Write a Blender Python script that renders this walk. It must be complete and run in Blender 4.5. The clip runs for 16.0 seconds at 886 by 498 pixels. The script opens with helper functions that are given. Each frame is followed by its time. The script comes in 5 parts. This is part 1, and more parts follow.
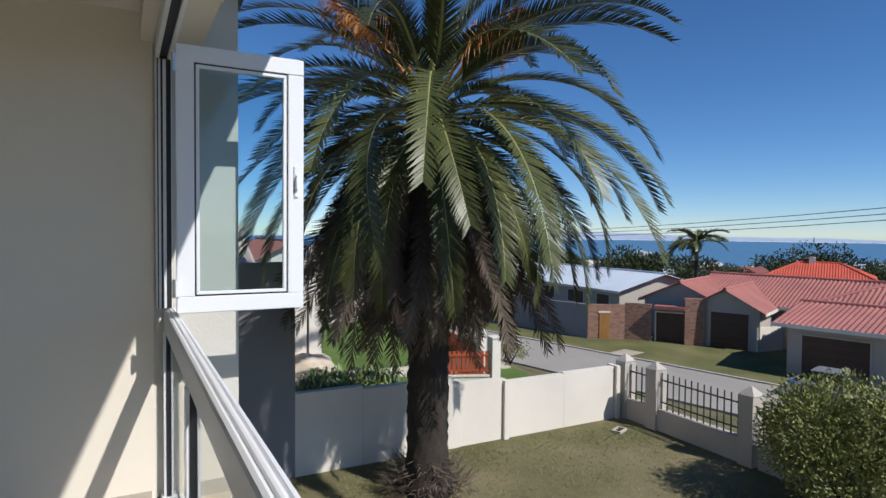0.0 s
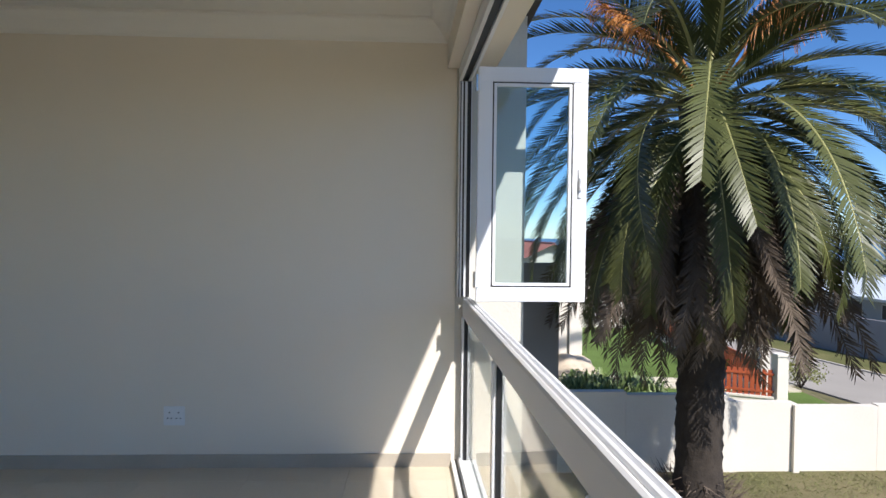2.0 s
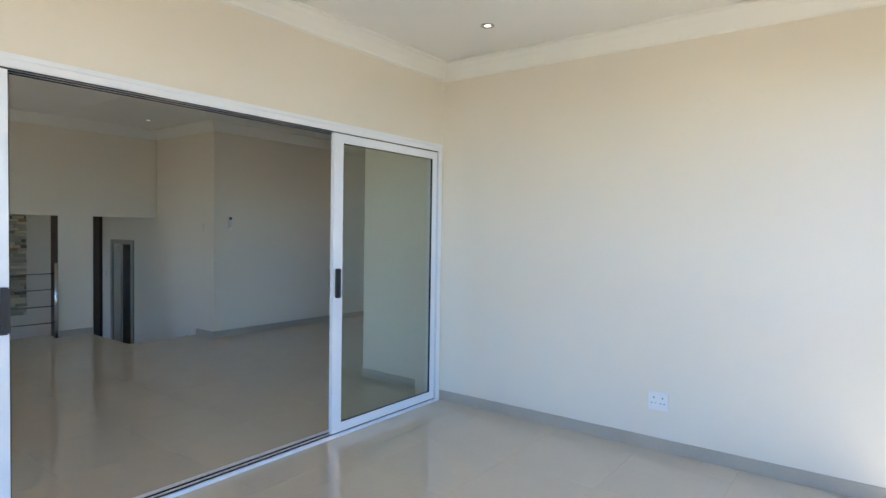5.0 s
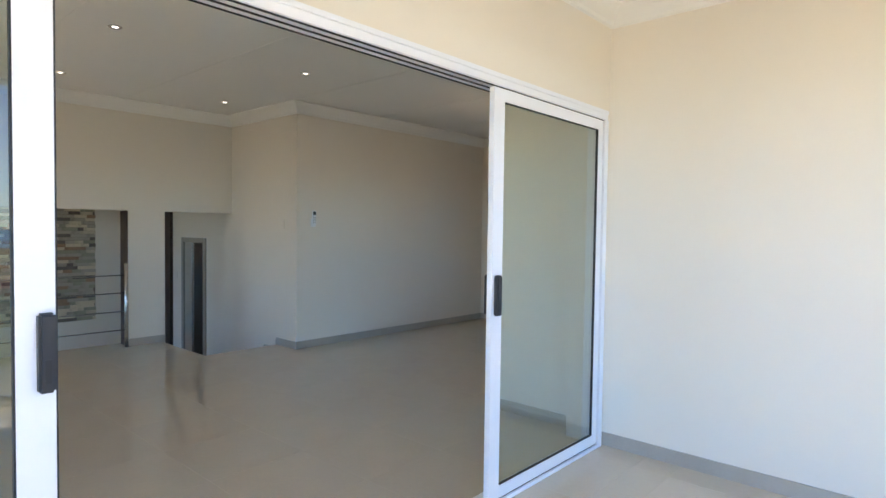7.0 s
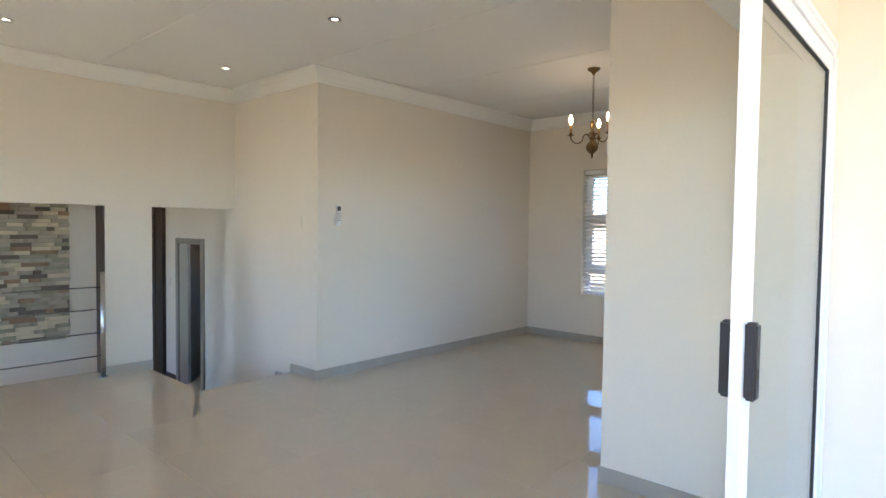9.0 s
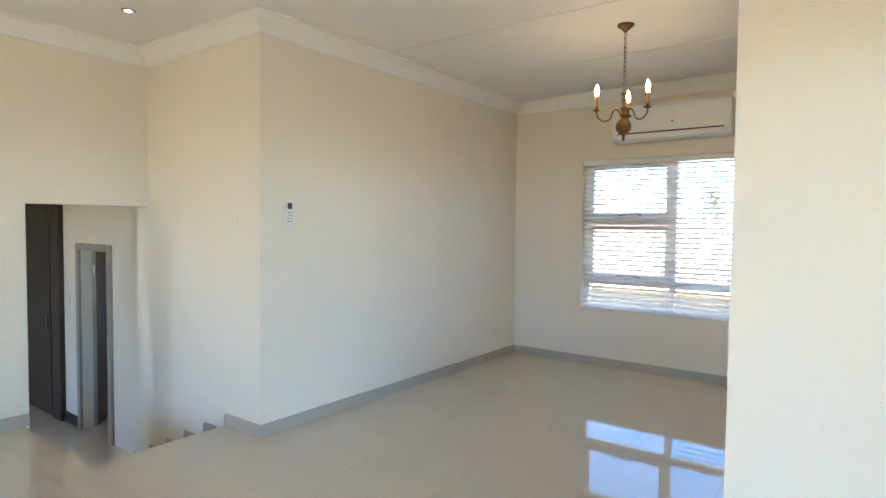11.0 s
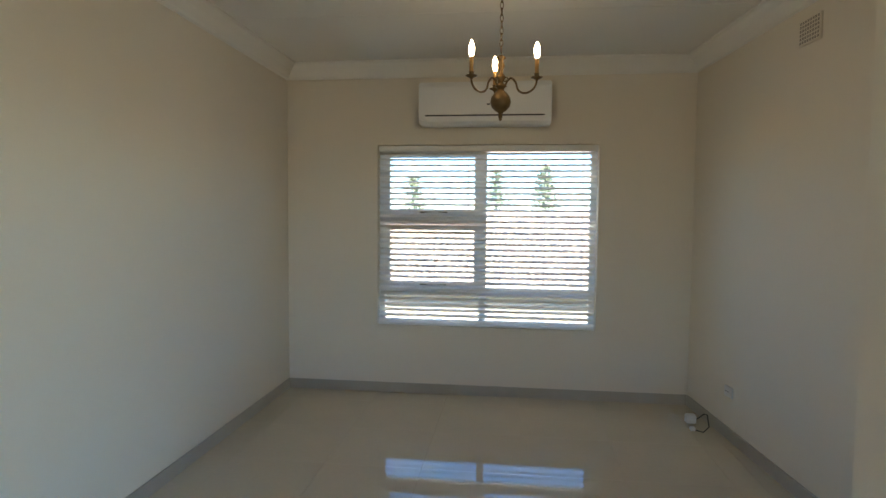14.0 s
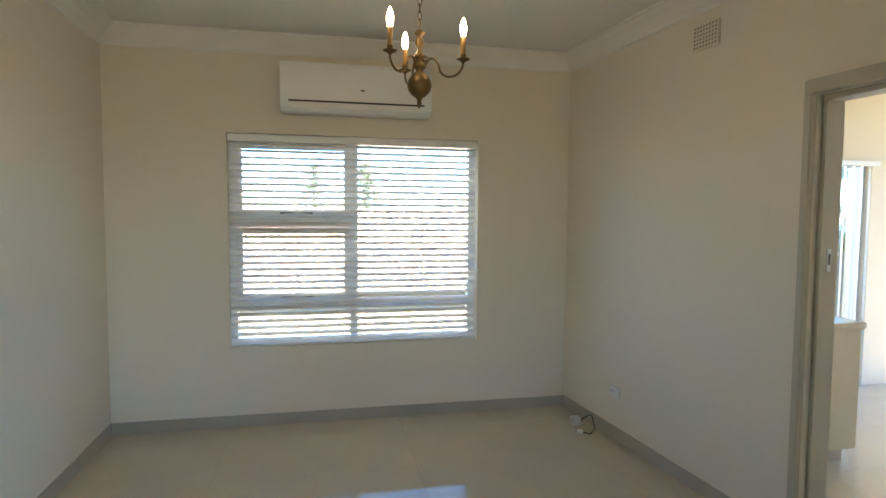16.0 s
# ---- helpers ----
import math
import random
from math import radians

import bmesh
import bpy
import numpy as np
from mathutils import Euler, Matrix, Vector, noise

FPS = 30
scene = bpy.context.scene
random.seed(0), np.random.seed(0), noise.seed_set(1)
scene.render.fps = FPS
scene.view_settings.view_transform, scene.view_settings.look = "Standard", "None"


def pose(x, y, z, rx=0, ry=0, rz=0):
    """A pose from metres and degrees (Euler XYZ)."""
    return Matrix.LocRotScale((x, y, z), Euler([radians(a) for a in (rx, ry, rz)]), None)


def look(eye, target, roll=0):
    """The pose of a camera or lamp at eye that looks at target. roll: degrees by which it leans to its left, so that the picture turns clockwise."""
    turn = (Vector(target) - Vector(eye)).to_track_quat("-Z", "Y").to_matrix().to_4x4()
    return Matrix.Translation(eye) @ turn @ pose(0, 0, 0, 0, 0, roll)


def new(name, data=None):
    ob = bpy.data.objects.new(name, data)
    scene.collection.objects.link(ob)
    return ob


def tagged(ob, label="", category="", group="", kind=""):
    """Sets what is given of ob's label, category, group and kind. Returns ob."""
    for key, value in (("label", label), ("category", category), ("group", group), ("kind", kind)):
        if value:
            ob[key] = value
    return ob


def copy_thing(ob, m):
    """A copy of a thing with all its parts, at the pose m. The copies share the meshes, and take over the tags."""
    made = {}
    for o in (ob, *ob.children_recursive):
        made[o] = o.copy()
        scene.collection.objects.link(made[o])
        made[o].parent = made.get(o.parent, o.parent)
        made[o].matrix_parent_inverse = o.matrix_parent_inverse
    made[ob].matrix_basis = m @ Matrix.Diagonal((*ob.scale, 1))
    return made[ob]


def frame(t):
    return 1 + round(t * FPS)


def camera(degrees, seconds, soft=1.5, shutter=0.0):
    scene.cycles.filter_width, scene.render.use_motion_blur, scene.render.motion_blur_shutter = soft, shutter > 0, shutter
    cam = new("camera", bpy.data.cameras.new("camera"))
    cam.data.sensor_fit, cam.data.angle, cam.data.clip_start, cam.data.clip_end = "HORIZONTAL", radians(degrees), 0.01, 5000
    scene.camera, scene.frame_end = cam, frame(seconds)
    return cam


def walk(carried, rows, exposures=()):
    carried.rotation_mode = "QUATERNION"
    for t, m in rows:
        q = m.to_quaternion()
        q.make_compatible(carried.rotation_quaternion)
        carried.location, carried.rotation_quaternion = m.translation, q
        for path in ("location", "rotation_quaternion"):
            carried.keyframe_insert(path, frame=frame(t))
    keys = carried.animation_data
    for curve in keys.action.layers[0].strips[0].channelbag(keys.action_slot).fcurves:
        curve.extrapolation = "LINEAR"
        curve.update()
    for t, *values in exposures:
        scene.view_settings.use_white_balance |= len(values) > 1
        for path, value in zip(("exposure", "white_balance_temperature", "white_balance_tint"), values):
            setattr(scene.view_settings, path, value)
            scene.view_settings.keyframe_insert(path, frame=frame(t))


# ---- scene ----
cam = camera(74.9, 16.0)
PATH = [
    (0, (0.015, 0.919, 1.519), (0.933, 2.695, 1.459), 0.5),
    (0.5, (-0.028, 0.864, 1.521), (0.736, 2.712, 1.461), 0.6),
    (1, (-0.076, 0.85, 1.527), (0.516, 2.76, 1.463), 0.7),
    (1.5, (-0.12, 0.832, 1.515), (0.24, 2.798, 1.453), 0.7),
    (2, (-0.164, 0.78, 1.492), (-0.084, 2.778, 1.435), 0.6),
    (2.5, (-0.201, 0.737, 1.477), (-0.391, 2.727, 1.426), 0.4),
    (3, (-0.206, 0.668, 1.458), (-0.671, 2.612, 1.409), 0.5),
    (3.5, (-0.224, 0.63, 1.462), (-0.955, 2.491, 1.405), 0.6),
    (4, (-0.276, 0.608, 1.458), (-1.231, 2.364, 1.403), 0.8),
    (4.5, (-0.39, 0.534, 1.452), (-1.487, 2.205, 1.392), 0.8),
    (5, (-0.558, 0.531, 1.431), (-1.76, 2.129, 1.369), 0.9),
    (5.2, (-0.665, 0.561, 1.437), (-1.901, 2.131, 1.367), 0.9),
    (7.5, (-2.118, 1.074, 1.380), (-3.456, 2.559, 1.312), 0.8),
    (8, (-2.441, 1.225, 1.395), (-3.781, 2.709, 1.324), 0.8),
    (8.5, (-2.775, 1.426, 1.392), (-4.114, 2.91, 1.318), 0.8),
    (9, (-3.088, 1.62, 1.400), (-4.427, 3.104, 1.322), 0.7),
    (9.2, (-3.214, 1.701, 1.403), (-4.549, 3.189, 1.326), 0.7),
    (11.5, (-4.399, 2.51, 1.458), (-5.507, 4.172, 1.36), 0.5),
    (12, (-4.654, 2.61, 1.502), (-5.637, 4.348, 1.388), 0.5),
    (12.5, (-4.89, 2.735, 1.494), (-5.694, 4.564, 1.387), 0.6),
    (13, (-5.11, 2.932, 1.494), (-5.752, 4.823, 1.388), 0.6),
    (13.5, (-5.297, 3.112, 1.494), (-5.782, 5.049, 1.387), 0.7),
    (14, (-5.479, 3.257, 1.526), (-5.71, 5.24, 1.409), 0.5),
    (14.5, (-5.626, 3.449, 1.536), (-5.69, 5.444, 1.413), 0.5),
    (15, (-5.742, 3.579, 1.54), (-5.668, 5.574, 1.414), 0.4),
    (15.5, (-5.869, 3.665, 1.553), (-5.614, 5.645, 1.429), 0.4),
    (16, (-5.962, 3.766, 1.559), (-5.548, 5.718, 1.434), 0.4),
]
walk(cam, [(t, look(eye, target, roll)) for t, eye, target, roll in PATH],
     exposures=[(0.0, 0.06, 6200, 11), (1.0, 0.23, 6300, 12), (2.0, 0.6, 6300, 13), (3.0, 1.13, 6200, 12), (4.0, 1.78, 6150, 12), (5.0, 2.34, 6250, 13), (7.5, 3.0, 6650, 17), (9.0, 3.55, 6850, 18), (11.5, 3.95, 7050, 15),
                (12.5, 3.66, 7150, 14), (13.5, 3.27, 7250, 12), (14.5, 2.80, 7300, 11), (16.0, 3.40, 7350, 10)])

# ---- world and sun ----
SUN = Vector((-0.47, 1.0, -1.1)).normalized()
world = bpy.data.worlds.new("sky")
scene.world = world
world.use_nodes = True
wn = world.node_tree
sky = wn.nodes.new("ShaderNodeTexSky")
sky.sky_type = "NISHITA"
sky.sun_disc = False
sky.sun_elevation = math.asin(-SUN.z)
sky.sun_rotation = math.atan2(-SUN.x, -SUN.y)
sky.altitude = 2500
sky.air_density = 1.0
sky.dust_density = 0.0
sky.ozone_density = 6.0
wn.nodes["Background"].inputs["Strength"].default_value = 0.105
deep = wn.nodes.new("ShaderNodeHueSaturation")
deep.inputs["Saturation"].default_value = 1.12
wn.links.new(sky.outputs[0], deep.inputs["Color"])
wn.links.new(deep.outputs[0], wn.nodes["Background"].inputs["Color"])
sun_data = bpy.data.lights.new("sun", "SUN")
sun_data.energy = 4.6
sun_data.angle = radians(0.5)
sun_data.color = (1.0, 0.95, 0.87)
sun = new("sun", sun_data)
sun.matrix_world = look((20, -10, 40), Vector((20, -10, 40)) + SUN)

# ---- materials ----
def mat(name, color, rough=0.6, metal=0.0, vary=0.06, scale=3.0, fine=60.0, bump=0.05, per_object=0.0, spec=0.5, warm=None):
    """A surface with variation at two scales and fine relief."""
    m = bpy.data.materials.new(name)
    m.use_nodes = True
    n, l = m.node_tree.nodes, m.node_tree.links
    b = n["Principled BSDF"]
    b.inputs["Roughness"].default_value = rough
    b.inputs["Metallic"].default_value = metal
    b.inputs["Specular IOR Level"].default_value = spec
    co = n.new("ShaderNodeTexCoord")
    big, small = n.new("ShaderNodeTexNoise"), n.new("ShaderNodeTexNoise")
    big.inputs["Scale"].default_value, small.inputs["Scale"].default_value = scale, fine
    big.inputs["Detail"].default_value, small.inputs["Detail"].default_value = 4, 3
    l.new(co.outputs["Object"], big.inputs["Vector"])
    l.new(co.outputs["Object"], small.inputs["Vector"])
    add = n.new("ShaderNodeMath")
    add.operation = "MULTIPLY_ADD"
    l.new(small.outputs["Fac"], add.inputs[0])
    add.inputs[1].default_value = 0.4
    l.new(big.outputs["Fac"], add.inputs[2])
    last = add.outputs[0]
    if per_object:
        info, mul = n.new("ShaderNodeObjectInfo"), n.new("ShaderNodeMath")
        mul.operation = "MULTIPLY_ADD"
        l.new(info.outputs["Random"], mul.inputs[0])
        mul.inputs[1].default_value = per_object
        l.new(last, mul.inputs[2])
        last = mul.outputs[0]
    ramp = n.new("ShaderNodeValToRGB")
    c = Vector(color[:3])
    d = Vector(warm) if warm else c * (1 + vary)
    ramp.color_ramp.elements[0].position = 0.35
    ramp.color_ramp.elements[1].position = 1.05 + per_object
    ramp.color_ramp.elements[0].color = (*(c * (1 - vary)), 1)
    ramp.color_ramp.elements[1].color = (*d, 1)
    l.new(last, ramp.inputs["Fac"])
    l.new(ramp.outputs["Color"], b.inputs["Base Color"])
    if bump:
        bp = n.new("ShaderNodeBump")
        bp.inputs["Strength"].default_value = bump
        bp.inputs["Distance"].default_value = 0.01
        l.new(small.outputs["Fac"], bp.inputs["Height"])
        l.new(bp.outputs["Normal"], b.inputs["Normal"])
    return m


def glowing(name, color, strength):
    m = bpy.data.materials.new(name)
    m.use_nodes = True
    b = m.node_tree.nodes["Principled BSDF"]
    b.inputs["Base Color"].default_value = (*color, 1)
    b.inputs["Emission Color"].default_value = (*color, 1)
    b.inputs["Emission Strength"].default_value = strength
    return m


def glass(name, tint, mirror=0.12):
    """Thin window glass: clear, with a faint mirror of its surroundings."""
    m = bpy.data.materials.new(name)
    m.use_nodes = True
    n, l = m.node_tree.nodes, m.node_tree.links
    n.clear()
    out, mix = n.new("ShaderNodeOutputMaterial"), n.new("ShaderNodeMixShader")
    clear, gloss = n.new("ShaderNodeBsdfTransparent"), n.new("ShaderNodeBsdfGlossy")
    clear.inputs["Color"].default_value = (*tint, 1)
    gloss.inputs["Roughness"].default_value = 0.01
    graze, amp, steep = n.new("ShaderNodeLayerWeight"), n.new("ShaderNodeMath"), n.new("ShaderNodeMath")
    graze.inputs["Blend"].default_value = 0.5
    steep.operation = "POWER"
    l.new(graze.outputs["Facing"], steep.inputs[0])
    steep.inputs[1].default_value = 3.0
    amp.operation = "MULTIPLY_ADD"
    amp.use_clamp = True
    l.new(steep.outputs[0], amp.inputs[0])
    amp.inputs[1].default_value, amp.inputs[2].default_value = 0.85, mirror
    l.new(amp.outputs[0], mix.inputs["Fac"])
    l.new(clear.outputs[0], mix.inputs[1])
    l.new(gloss.outputs[0], mix.inputs[2])
    l.new(mix.outputs[0], out.inputs["Surface"])
    return m


PAINT = mat("cream_wall_paint", (0.765, 0.70, 0.60), 0.75, vary=0.025, scale=0.8, fine=140, bump=0.04, spec=0.25)
CEIL = mat("ceiling_paint", (0.80, 0.78, 0.73), 0.85, vary=0.02, scale=0.7, fine=120, bump=0.03, spec=0.2)
SKIRT = mat("grey_beige_tile_skirting", (0.42, 0.375, 0.31), 0.3, vary=0.08, scale=4, fine=80, bump=0.02)
TILE = mat("polished_porcelain", (0.60, 0.525, 0.405), 0.02, vary=0.05, scale=2.5, fine=40, bump=0.0, per_object=0.1, spec=1.0)
GROUT = mat("grout", (0.43, 0.37, 0.30), 0.8, bump=0.1)
ALU = mat("white_powder_coated_aluminium", (0.80, 0.81, 0.84), 0.32, vary=0.02, scale=5, fine=200, bump=0.01)
SEAL = mat("black_rubber", (0.015, 0.015, 0.017), 0.5, vary=0.1)
BLACK = mat("black_plastic", (0.02, 0.02, 0.024), 0.42, vary=0.1, fine=200)
STEEL = mat("brushed_steel", (0.55, 0.54, 0.52), 0.25, 1.0, vary=0.05, fine=200, bump=0.01)
BRASS = mat("antique_brass", (0.155, 0.10, 0.045), 0.36, 0.85, vary=0.35, scale=25, fine=150, bump=0.05)
WHITE = mat("white_plastic", (0.78, 0.78, 0.77), 0.35, vary=0.015, fine=200, bump=0.0)
SLAT = mat("blind_slat", (0.86, 0.86, 0.86), 0.4, vary=0.02, fine=200, bump=0.0)
DARKWOOD = mat("dark_stained_wood", (0.045, 0.026, 0.018), 0.45, vary=0.35, scale=6, fine=90, bump=0.06)
GREYDOOR = mat("grey_painted_steel", (0.33, 0.29, 0.235), 0.45, vary=0.05, scale=3, bump=0.02)
EXTPAINT = mat("outside_pale_plaster", (0.60, 0.58, 0.53), 0.9, vary=0.08, scale=1.2, fine=50, bump=0.15, spec=0.2)
EXTGREY = mat("outside_grey_plaster", (0.24, 0.24, 0.25), 0.9, vary=0.1, scale=1.2, fine=50, bump=0.15, spec=0.2)
FASCIA = mat("dark_fascia", (0.05, 0.045, 0.045), 0.6, vary=0.2)
GLASS = glass("window_glass", (0.93, 0.97, 0.95), 0.03)
GLASSGREEN = glass("sliding_door_glass", (0.88, 0.93, 0.90), 0.05)
GLASSBLUE = glass("casement_glass", (0.80, 0.88, 0.89), 0.03)


# ---- helpers ----
def part(name, bm, material, parent=None, label="", smooth=False, bevel=0.0):
    """Links a bmesh as one mesh object, under a thing or a part."""
    if bevel:
        bmesh.ops.bevel(bm, geom=bm.edges[:], offset=bevel, segments=2, affect="EDGES", clamp_overlap=True)
    me = bpy.data.meshes.new(name)
    if smooth:
        for f in bm.faces:
            f.smooth = True
    bm.to_mesh(me)
    bm.free()
    me.materials.append(material)
    ob = new(name, me)
    if parent:
        ob.parent = parent
    if label:
        ob["label"] = label
    return ob


def empty(name, m=None):
    ob = new(name)
    ob.empty_display_size = 0.1
    if m is not None:
        ob.matrix_basis = m
    return ob


def boxes(*spans):
    """A bmesh of boxes, each (x0, x1, y0, y1, z0, z1)."""
    bm = bmesh.new()
    for x0, x1, y0, y1, z0, z1 in spans:
        bmesh.ops.create_cube(bm, size=1, matrix=Matrix.Translation(((x0 + x1) / 2, (y0 + y1) / 2, (z0 + z1) / 2))
                              @ Matrix.Diagonal((abs(x1 - x0), abs(y1 - y0), abs(z1 - z0), 1)))
    return bm


def rod(a, b, r, sides=12, r2=None, bm=None):
    """A round bar from a to b."""
    bm = bm or bmesh.new()
    a, b = Vector(a), Vector(b)
    m = Matrix.Translation((a + b) / 2) @ (b - a).to_track_quat("Z", "Y").to_matrix().to_4x4()
    bmesh.ops.create_cone(bm, cap_ends=True, segments=sides, radius1=r, radius2=r if r2 is None else r2, depth=(b - a).length, matrix=m)
    return bm


def lathe(profile, sides=24, centre=(0, 0, 0)):
    """A turned shape from (radius, z) pairs."""
    bm = bmesh.new()
    rings = []
    for r, z in profile:
        rings.append([bm.verts.new((centre[0] + max(r, 1e-4) * math.cos(2 * math.pi * i / sides), centre[1] + max(r, 1e-4) * math.sin(2 * math.pi * i / sides), centre[2] + z))
                      for i in range(sides)])
    for lo, hi in zip(rings, rings[1:]):
        for i in range(sides):
            bm.faces.new((lo[i], lo[(i + 1) % sides], hi[(i + 1) % sides], hi[i]))
    bm.faces.new(rings[0][::-1])
    bm.faces.new(rings[-1])
    return bm


def tube(points, r, sides=8, taper=1.0, bm=None):
    """A round tube along points."""
    bm = bm or bmesh.new()
    pts = [Vector(p) for p in points]
    rings = []
    for i, p in enumerate(pts):
        d = (pts[min(i + 1, len(pts) - 1)] - pts[max(i - 1, 0)]).normalized()
        q = d.to_track_quat("Z", "Y")
        rr = r * (1 + (taper - 1) * i / (len(pts) - 1))
        rings.append([bm.verts.new(p + q @ Vector((rr * math.cos(2 * math.pi * k / sides), rr * math.sin(2 * math.pi * k / sides), 0))) for k in range(sides)])
    for lo, hi in zip(rings, rings[1:]):
        for k in range(sides):
            bm.faces.new((lo[k], lo[(k + 1) % sides], hi[(k + 1) % sides], hi[k]))
    bm.faces.new(rings[0][::-1])
    bm.faces.new(rings[-1])
    return bm


def extrude_profile(profile, a, b, inward, mitre=(0, 0)):
    """A moulding of profile (out from the wall, down from the ceiling) run from a to b; inward: unit way out of the wall;
    mitre: 1 where an end turns an outer corner."""
    bm = bmesh.new()
    a, b, w = Vector(a), Vector(b), Vector(inward)
    way = (b - a).normalized()
    ends = [[bm.verts.new(p + w * o + way * (o * turn) + Vector((0, 0, -d))) for o, d in profile] for p, turn in ((a, -mitre[0]), (b, mitre[1]))]
    n = len(profile)
    for i in range(n):
        bm.faces.new((ends[0][i], ends[0][(i + 1) % n], ends[1][(i + 1) % n], ends[1][i]))
    bm.faces.new(ends[0][::-1])
    bm.faces.new(ends[1])
    bmesh.ops.recalc_face_normals(bm, faces=bm.faces[:])
    return bm


def structure(name, bm, material, label, category, smooth=False):
    return tagged(part(name, bm, material, smooth=smooth), label, category, kind="structure")


# ---- the plan ----
H1, H2 = 2.80, 2.79               # ceilings: sunroom, living and dining
XS = -3.5                         # sunroom face of the sliding-door wall
YE = 4.43                         # end wall of the sunroom
XA, XC, XR = -8.86, -7.395, -4.03 # wall with the hall openings, dining side walls
YB, YD = 4.71, 8.09               # wall at the stair, dining window wall
SOUTH = -2.2
HALL = -0.72

# floor slabs with the stair well left out
structure("floor", boxes((-7.79, 0.42, SOUTH, YB, -0.25, -0.006), (XC - 0.3, 0.42, YB, YD + 0.2, -0.25, -0.006), (-9.12, -7.79, SOUTH, 3.83, -0.25, -0.006)),
          GROUT, "polished cream porcelain tile floor with thin joints", "floor")
floor = bpy.data.objects["floor"]
structure("floor_hall", boxes((-14.0, -9.12, 0.2, 7.3, HALL - 0.2, HALL), (-9.12, -7.9, 3.7, 5.0, HALL - 0.2, HALL - 0.03)), TILE, "polished cream tile floor of the lower hall", "floor")

# walls of the sunroom, living room, dining room and kitchen
structure("wall_end", boxes((XS, 0.06, YE, YE + 0.24, 0, 3.1)), PAINT, "cream painted end wall of the sunroom", "wall")
structure("wall_outer_nib", boxes((0.06, 0.50, YE + 0.01, YE + 0.24, -2.9, 3.1)), EXTPAINT, "pale plastered outer wall end beside the window", "wall")
structure("wall_sliding", boxes((XS - 0.25, XS, 4.40, 4.559, 0, 3.1), (XS - 0.25, XS, 0.10, 4.40, 2.145, 3.1), (XS - 0.25, XS, SOUTH, 0.10, 0, 3.1)), PAINT, "cream painted wall round the sliding door", "wall")
structure("wall_stub", boxes((-4.545, XS, 4.56, 4.91, 0, 3.1)), PAINT, "cream painted wall end beside the dining room", "wall")
# the dining room's right wall splays a little; y runs back from the window corner
DR = Matrix.Translation((XR, YD, 0)) @ Matrix.Rotation(radians(5.0), 4, "Z")
structure("wall_dining_right", boxes((0, 0.11, -2.168, 0.1, 0, 3.1), (0, 0.11, -3.12, -2.168, 2.085, 3.1), (0, 0.11, -3.3, -3.12, 0, 3.1)), PAINT, "cream painted wall with a doorway to the kitchen", "wall").matrix_basis = DR
WX0, WX1, WZ0, WZ1 = -6.607, -4.773, 0.566, 2.112
structure("wall_dining_window", boxes((XC - 0.3, WX0, YD, YD + 0.24, 0, 3.1), (WX1, -2.6, YD, YD + 0.24, 0, 3.1), (WX0, WX1, YD, YD + 0.24, 0, WZ0), (WX0, WX1, YD, YD + 0.24, WZ1, 3.1),
                                     (-2.6, -1.1, YD, YD + 0.24, 2.05, 3.1), (-1.1, 0.42, YD, YD + 0.24, 0, 3.1)), PAINT, "cream painted window wall of the dining room", "wall")
structure("wall_dining_left", boxes((XC - 0.3, XC, YB, YD, 0, 3.1)), PAINT, "cream painted side wall of the dining room", "wall")
structure("wall_stair", boxes((XA - 0.2, XC - 0.3, YB, YB + 0.24, HALL - 0.2, 3.1), (XC - 0.3, XC - 0.002, YB, YB + 0.24, -0.2, 0.0)), PAINT, "cream painted wall beside the stair down", "wall")
structure("wall_hall_openings", boxes((XA - 0.2, XA, SOUTH, YB, 1.555, 3.1), (XA - 0.2, XA, 3.455, 3.86, HALL, 1.555), (XA - 0.2, XA, SOUTH, 0.6, 0, 1.555)), PAINT, "cream painted wall with low openings to the hall", "wall")
# unseen back wall; its two wide openings are added to brighten the rooms
structure("wall_living_back", boxes((XA - 0.2, -7.2, SOUTH - 0.2, SOUTH, 0, 3.1), (-7.2, -5.2, SOUTH - 0.2, SOUTH, 0, 0.6), (-7.2, -5.2, SOUTH - 0.2, SOUTH, 2.3, 3.1), (-5.2, -3.3, SOUTH - 0.2, SOUTH, 0, 3.1),
                                    (-3.3, 0.1, SOUTH - 0.2, SOUTH, 0, 0.3), (-3.3, 0.1, SOUTH - 0.2, SOUTH, 2.5, 3.1), (0.1, 0.42, SOUTH - 0.2, SOUTH, 0, 3.1)), PAINT, "plain cream painted wall with unseen openings added for light", "wall")
structure("wall_kitchen_outer", boxes((0.18, 0.42, YE + 0.24, 4.9, -2.9, 3.1), (0.18, 0.42, 4.9, 7.8, -2.9, 0.1), (0.18, 0.42, 4.9, 7.8, 2.6, 3.1), (0.18, 0.42, 7.8, YD + 0.24, -2.9, 3.1)), EXTPAINT, "cream plastered outer wall", "wall")
structure("wall_hall_door", boxes((-14.0, -10.65, 4.9, 5.0, HALL, 1.9), (-10.02, XA - 0.2, 4.9, 5.0, HALL, 1.9), (-10.65, -10.02, 4.9, 5.0, HALL + 1.86, 1.9)), PAINT, "cream painted wall of the lower hall", "wall")
structure("wall_hall_far", boxes((-10.5, -10.3, 0.2, 4.0, HALL, 1.9), (-14.2, -14.0, 0.2, 5.1, HALL, 1.9), (-14.0, -12.0, 0.0, 0.2, HALL, 1.9)), PAINT, "cream painted wall of the lower hall", "wall")
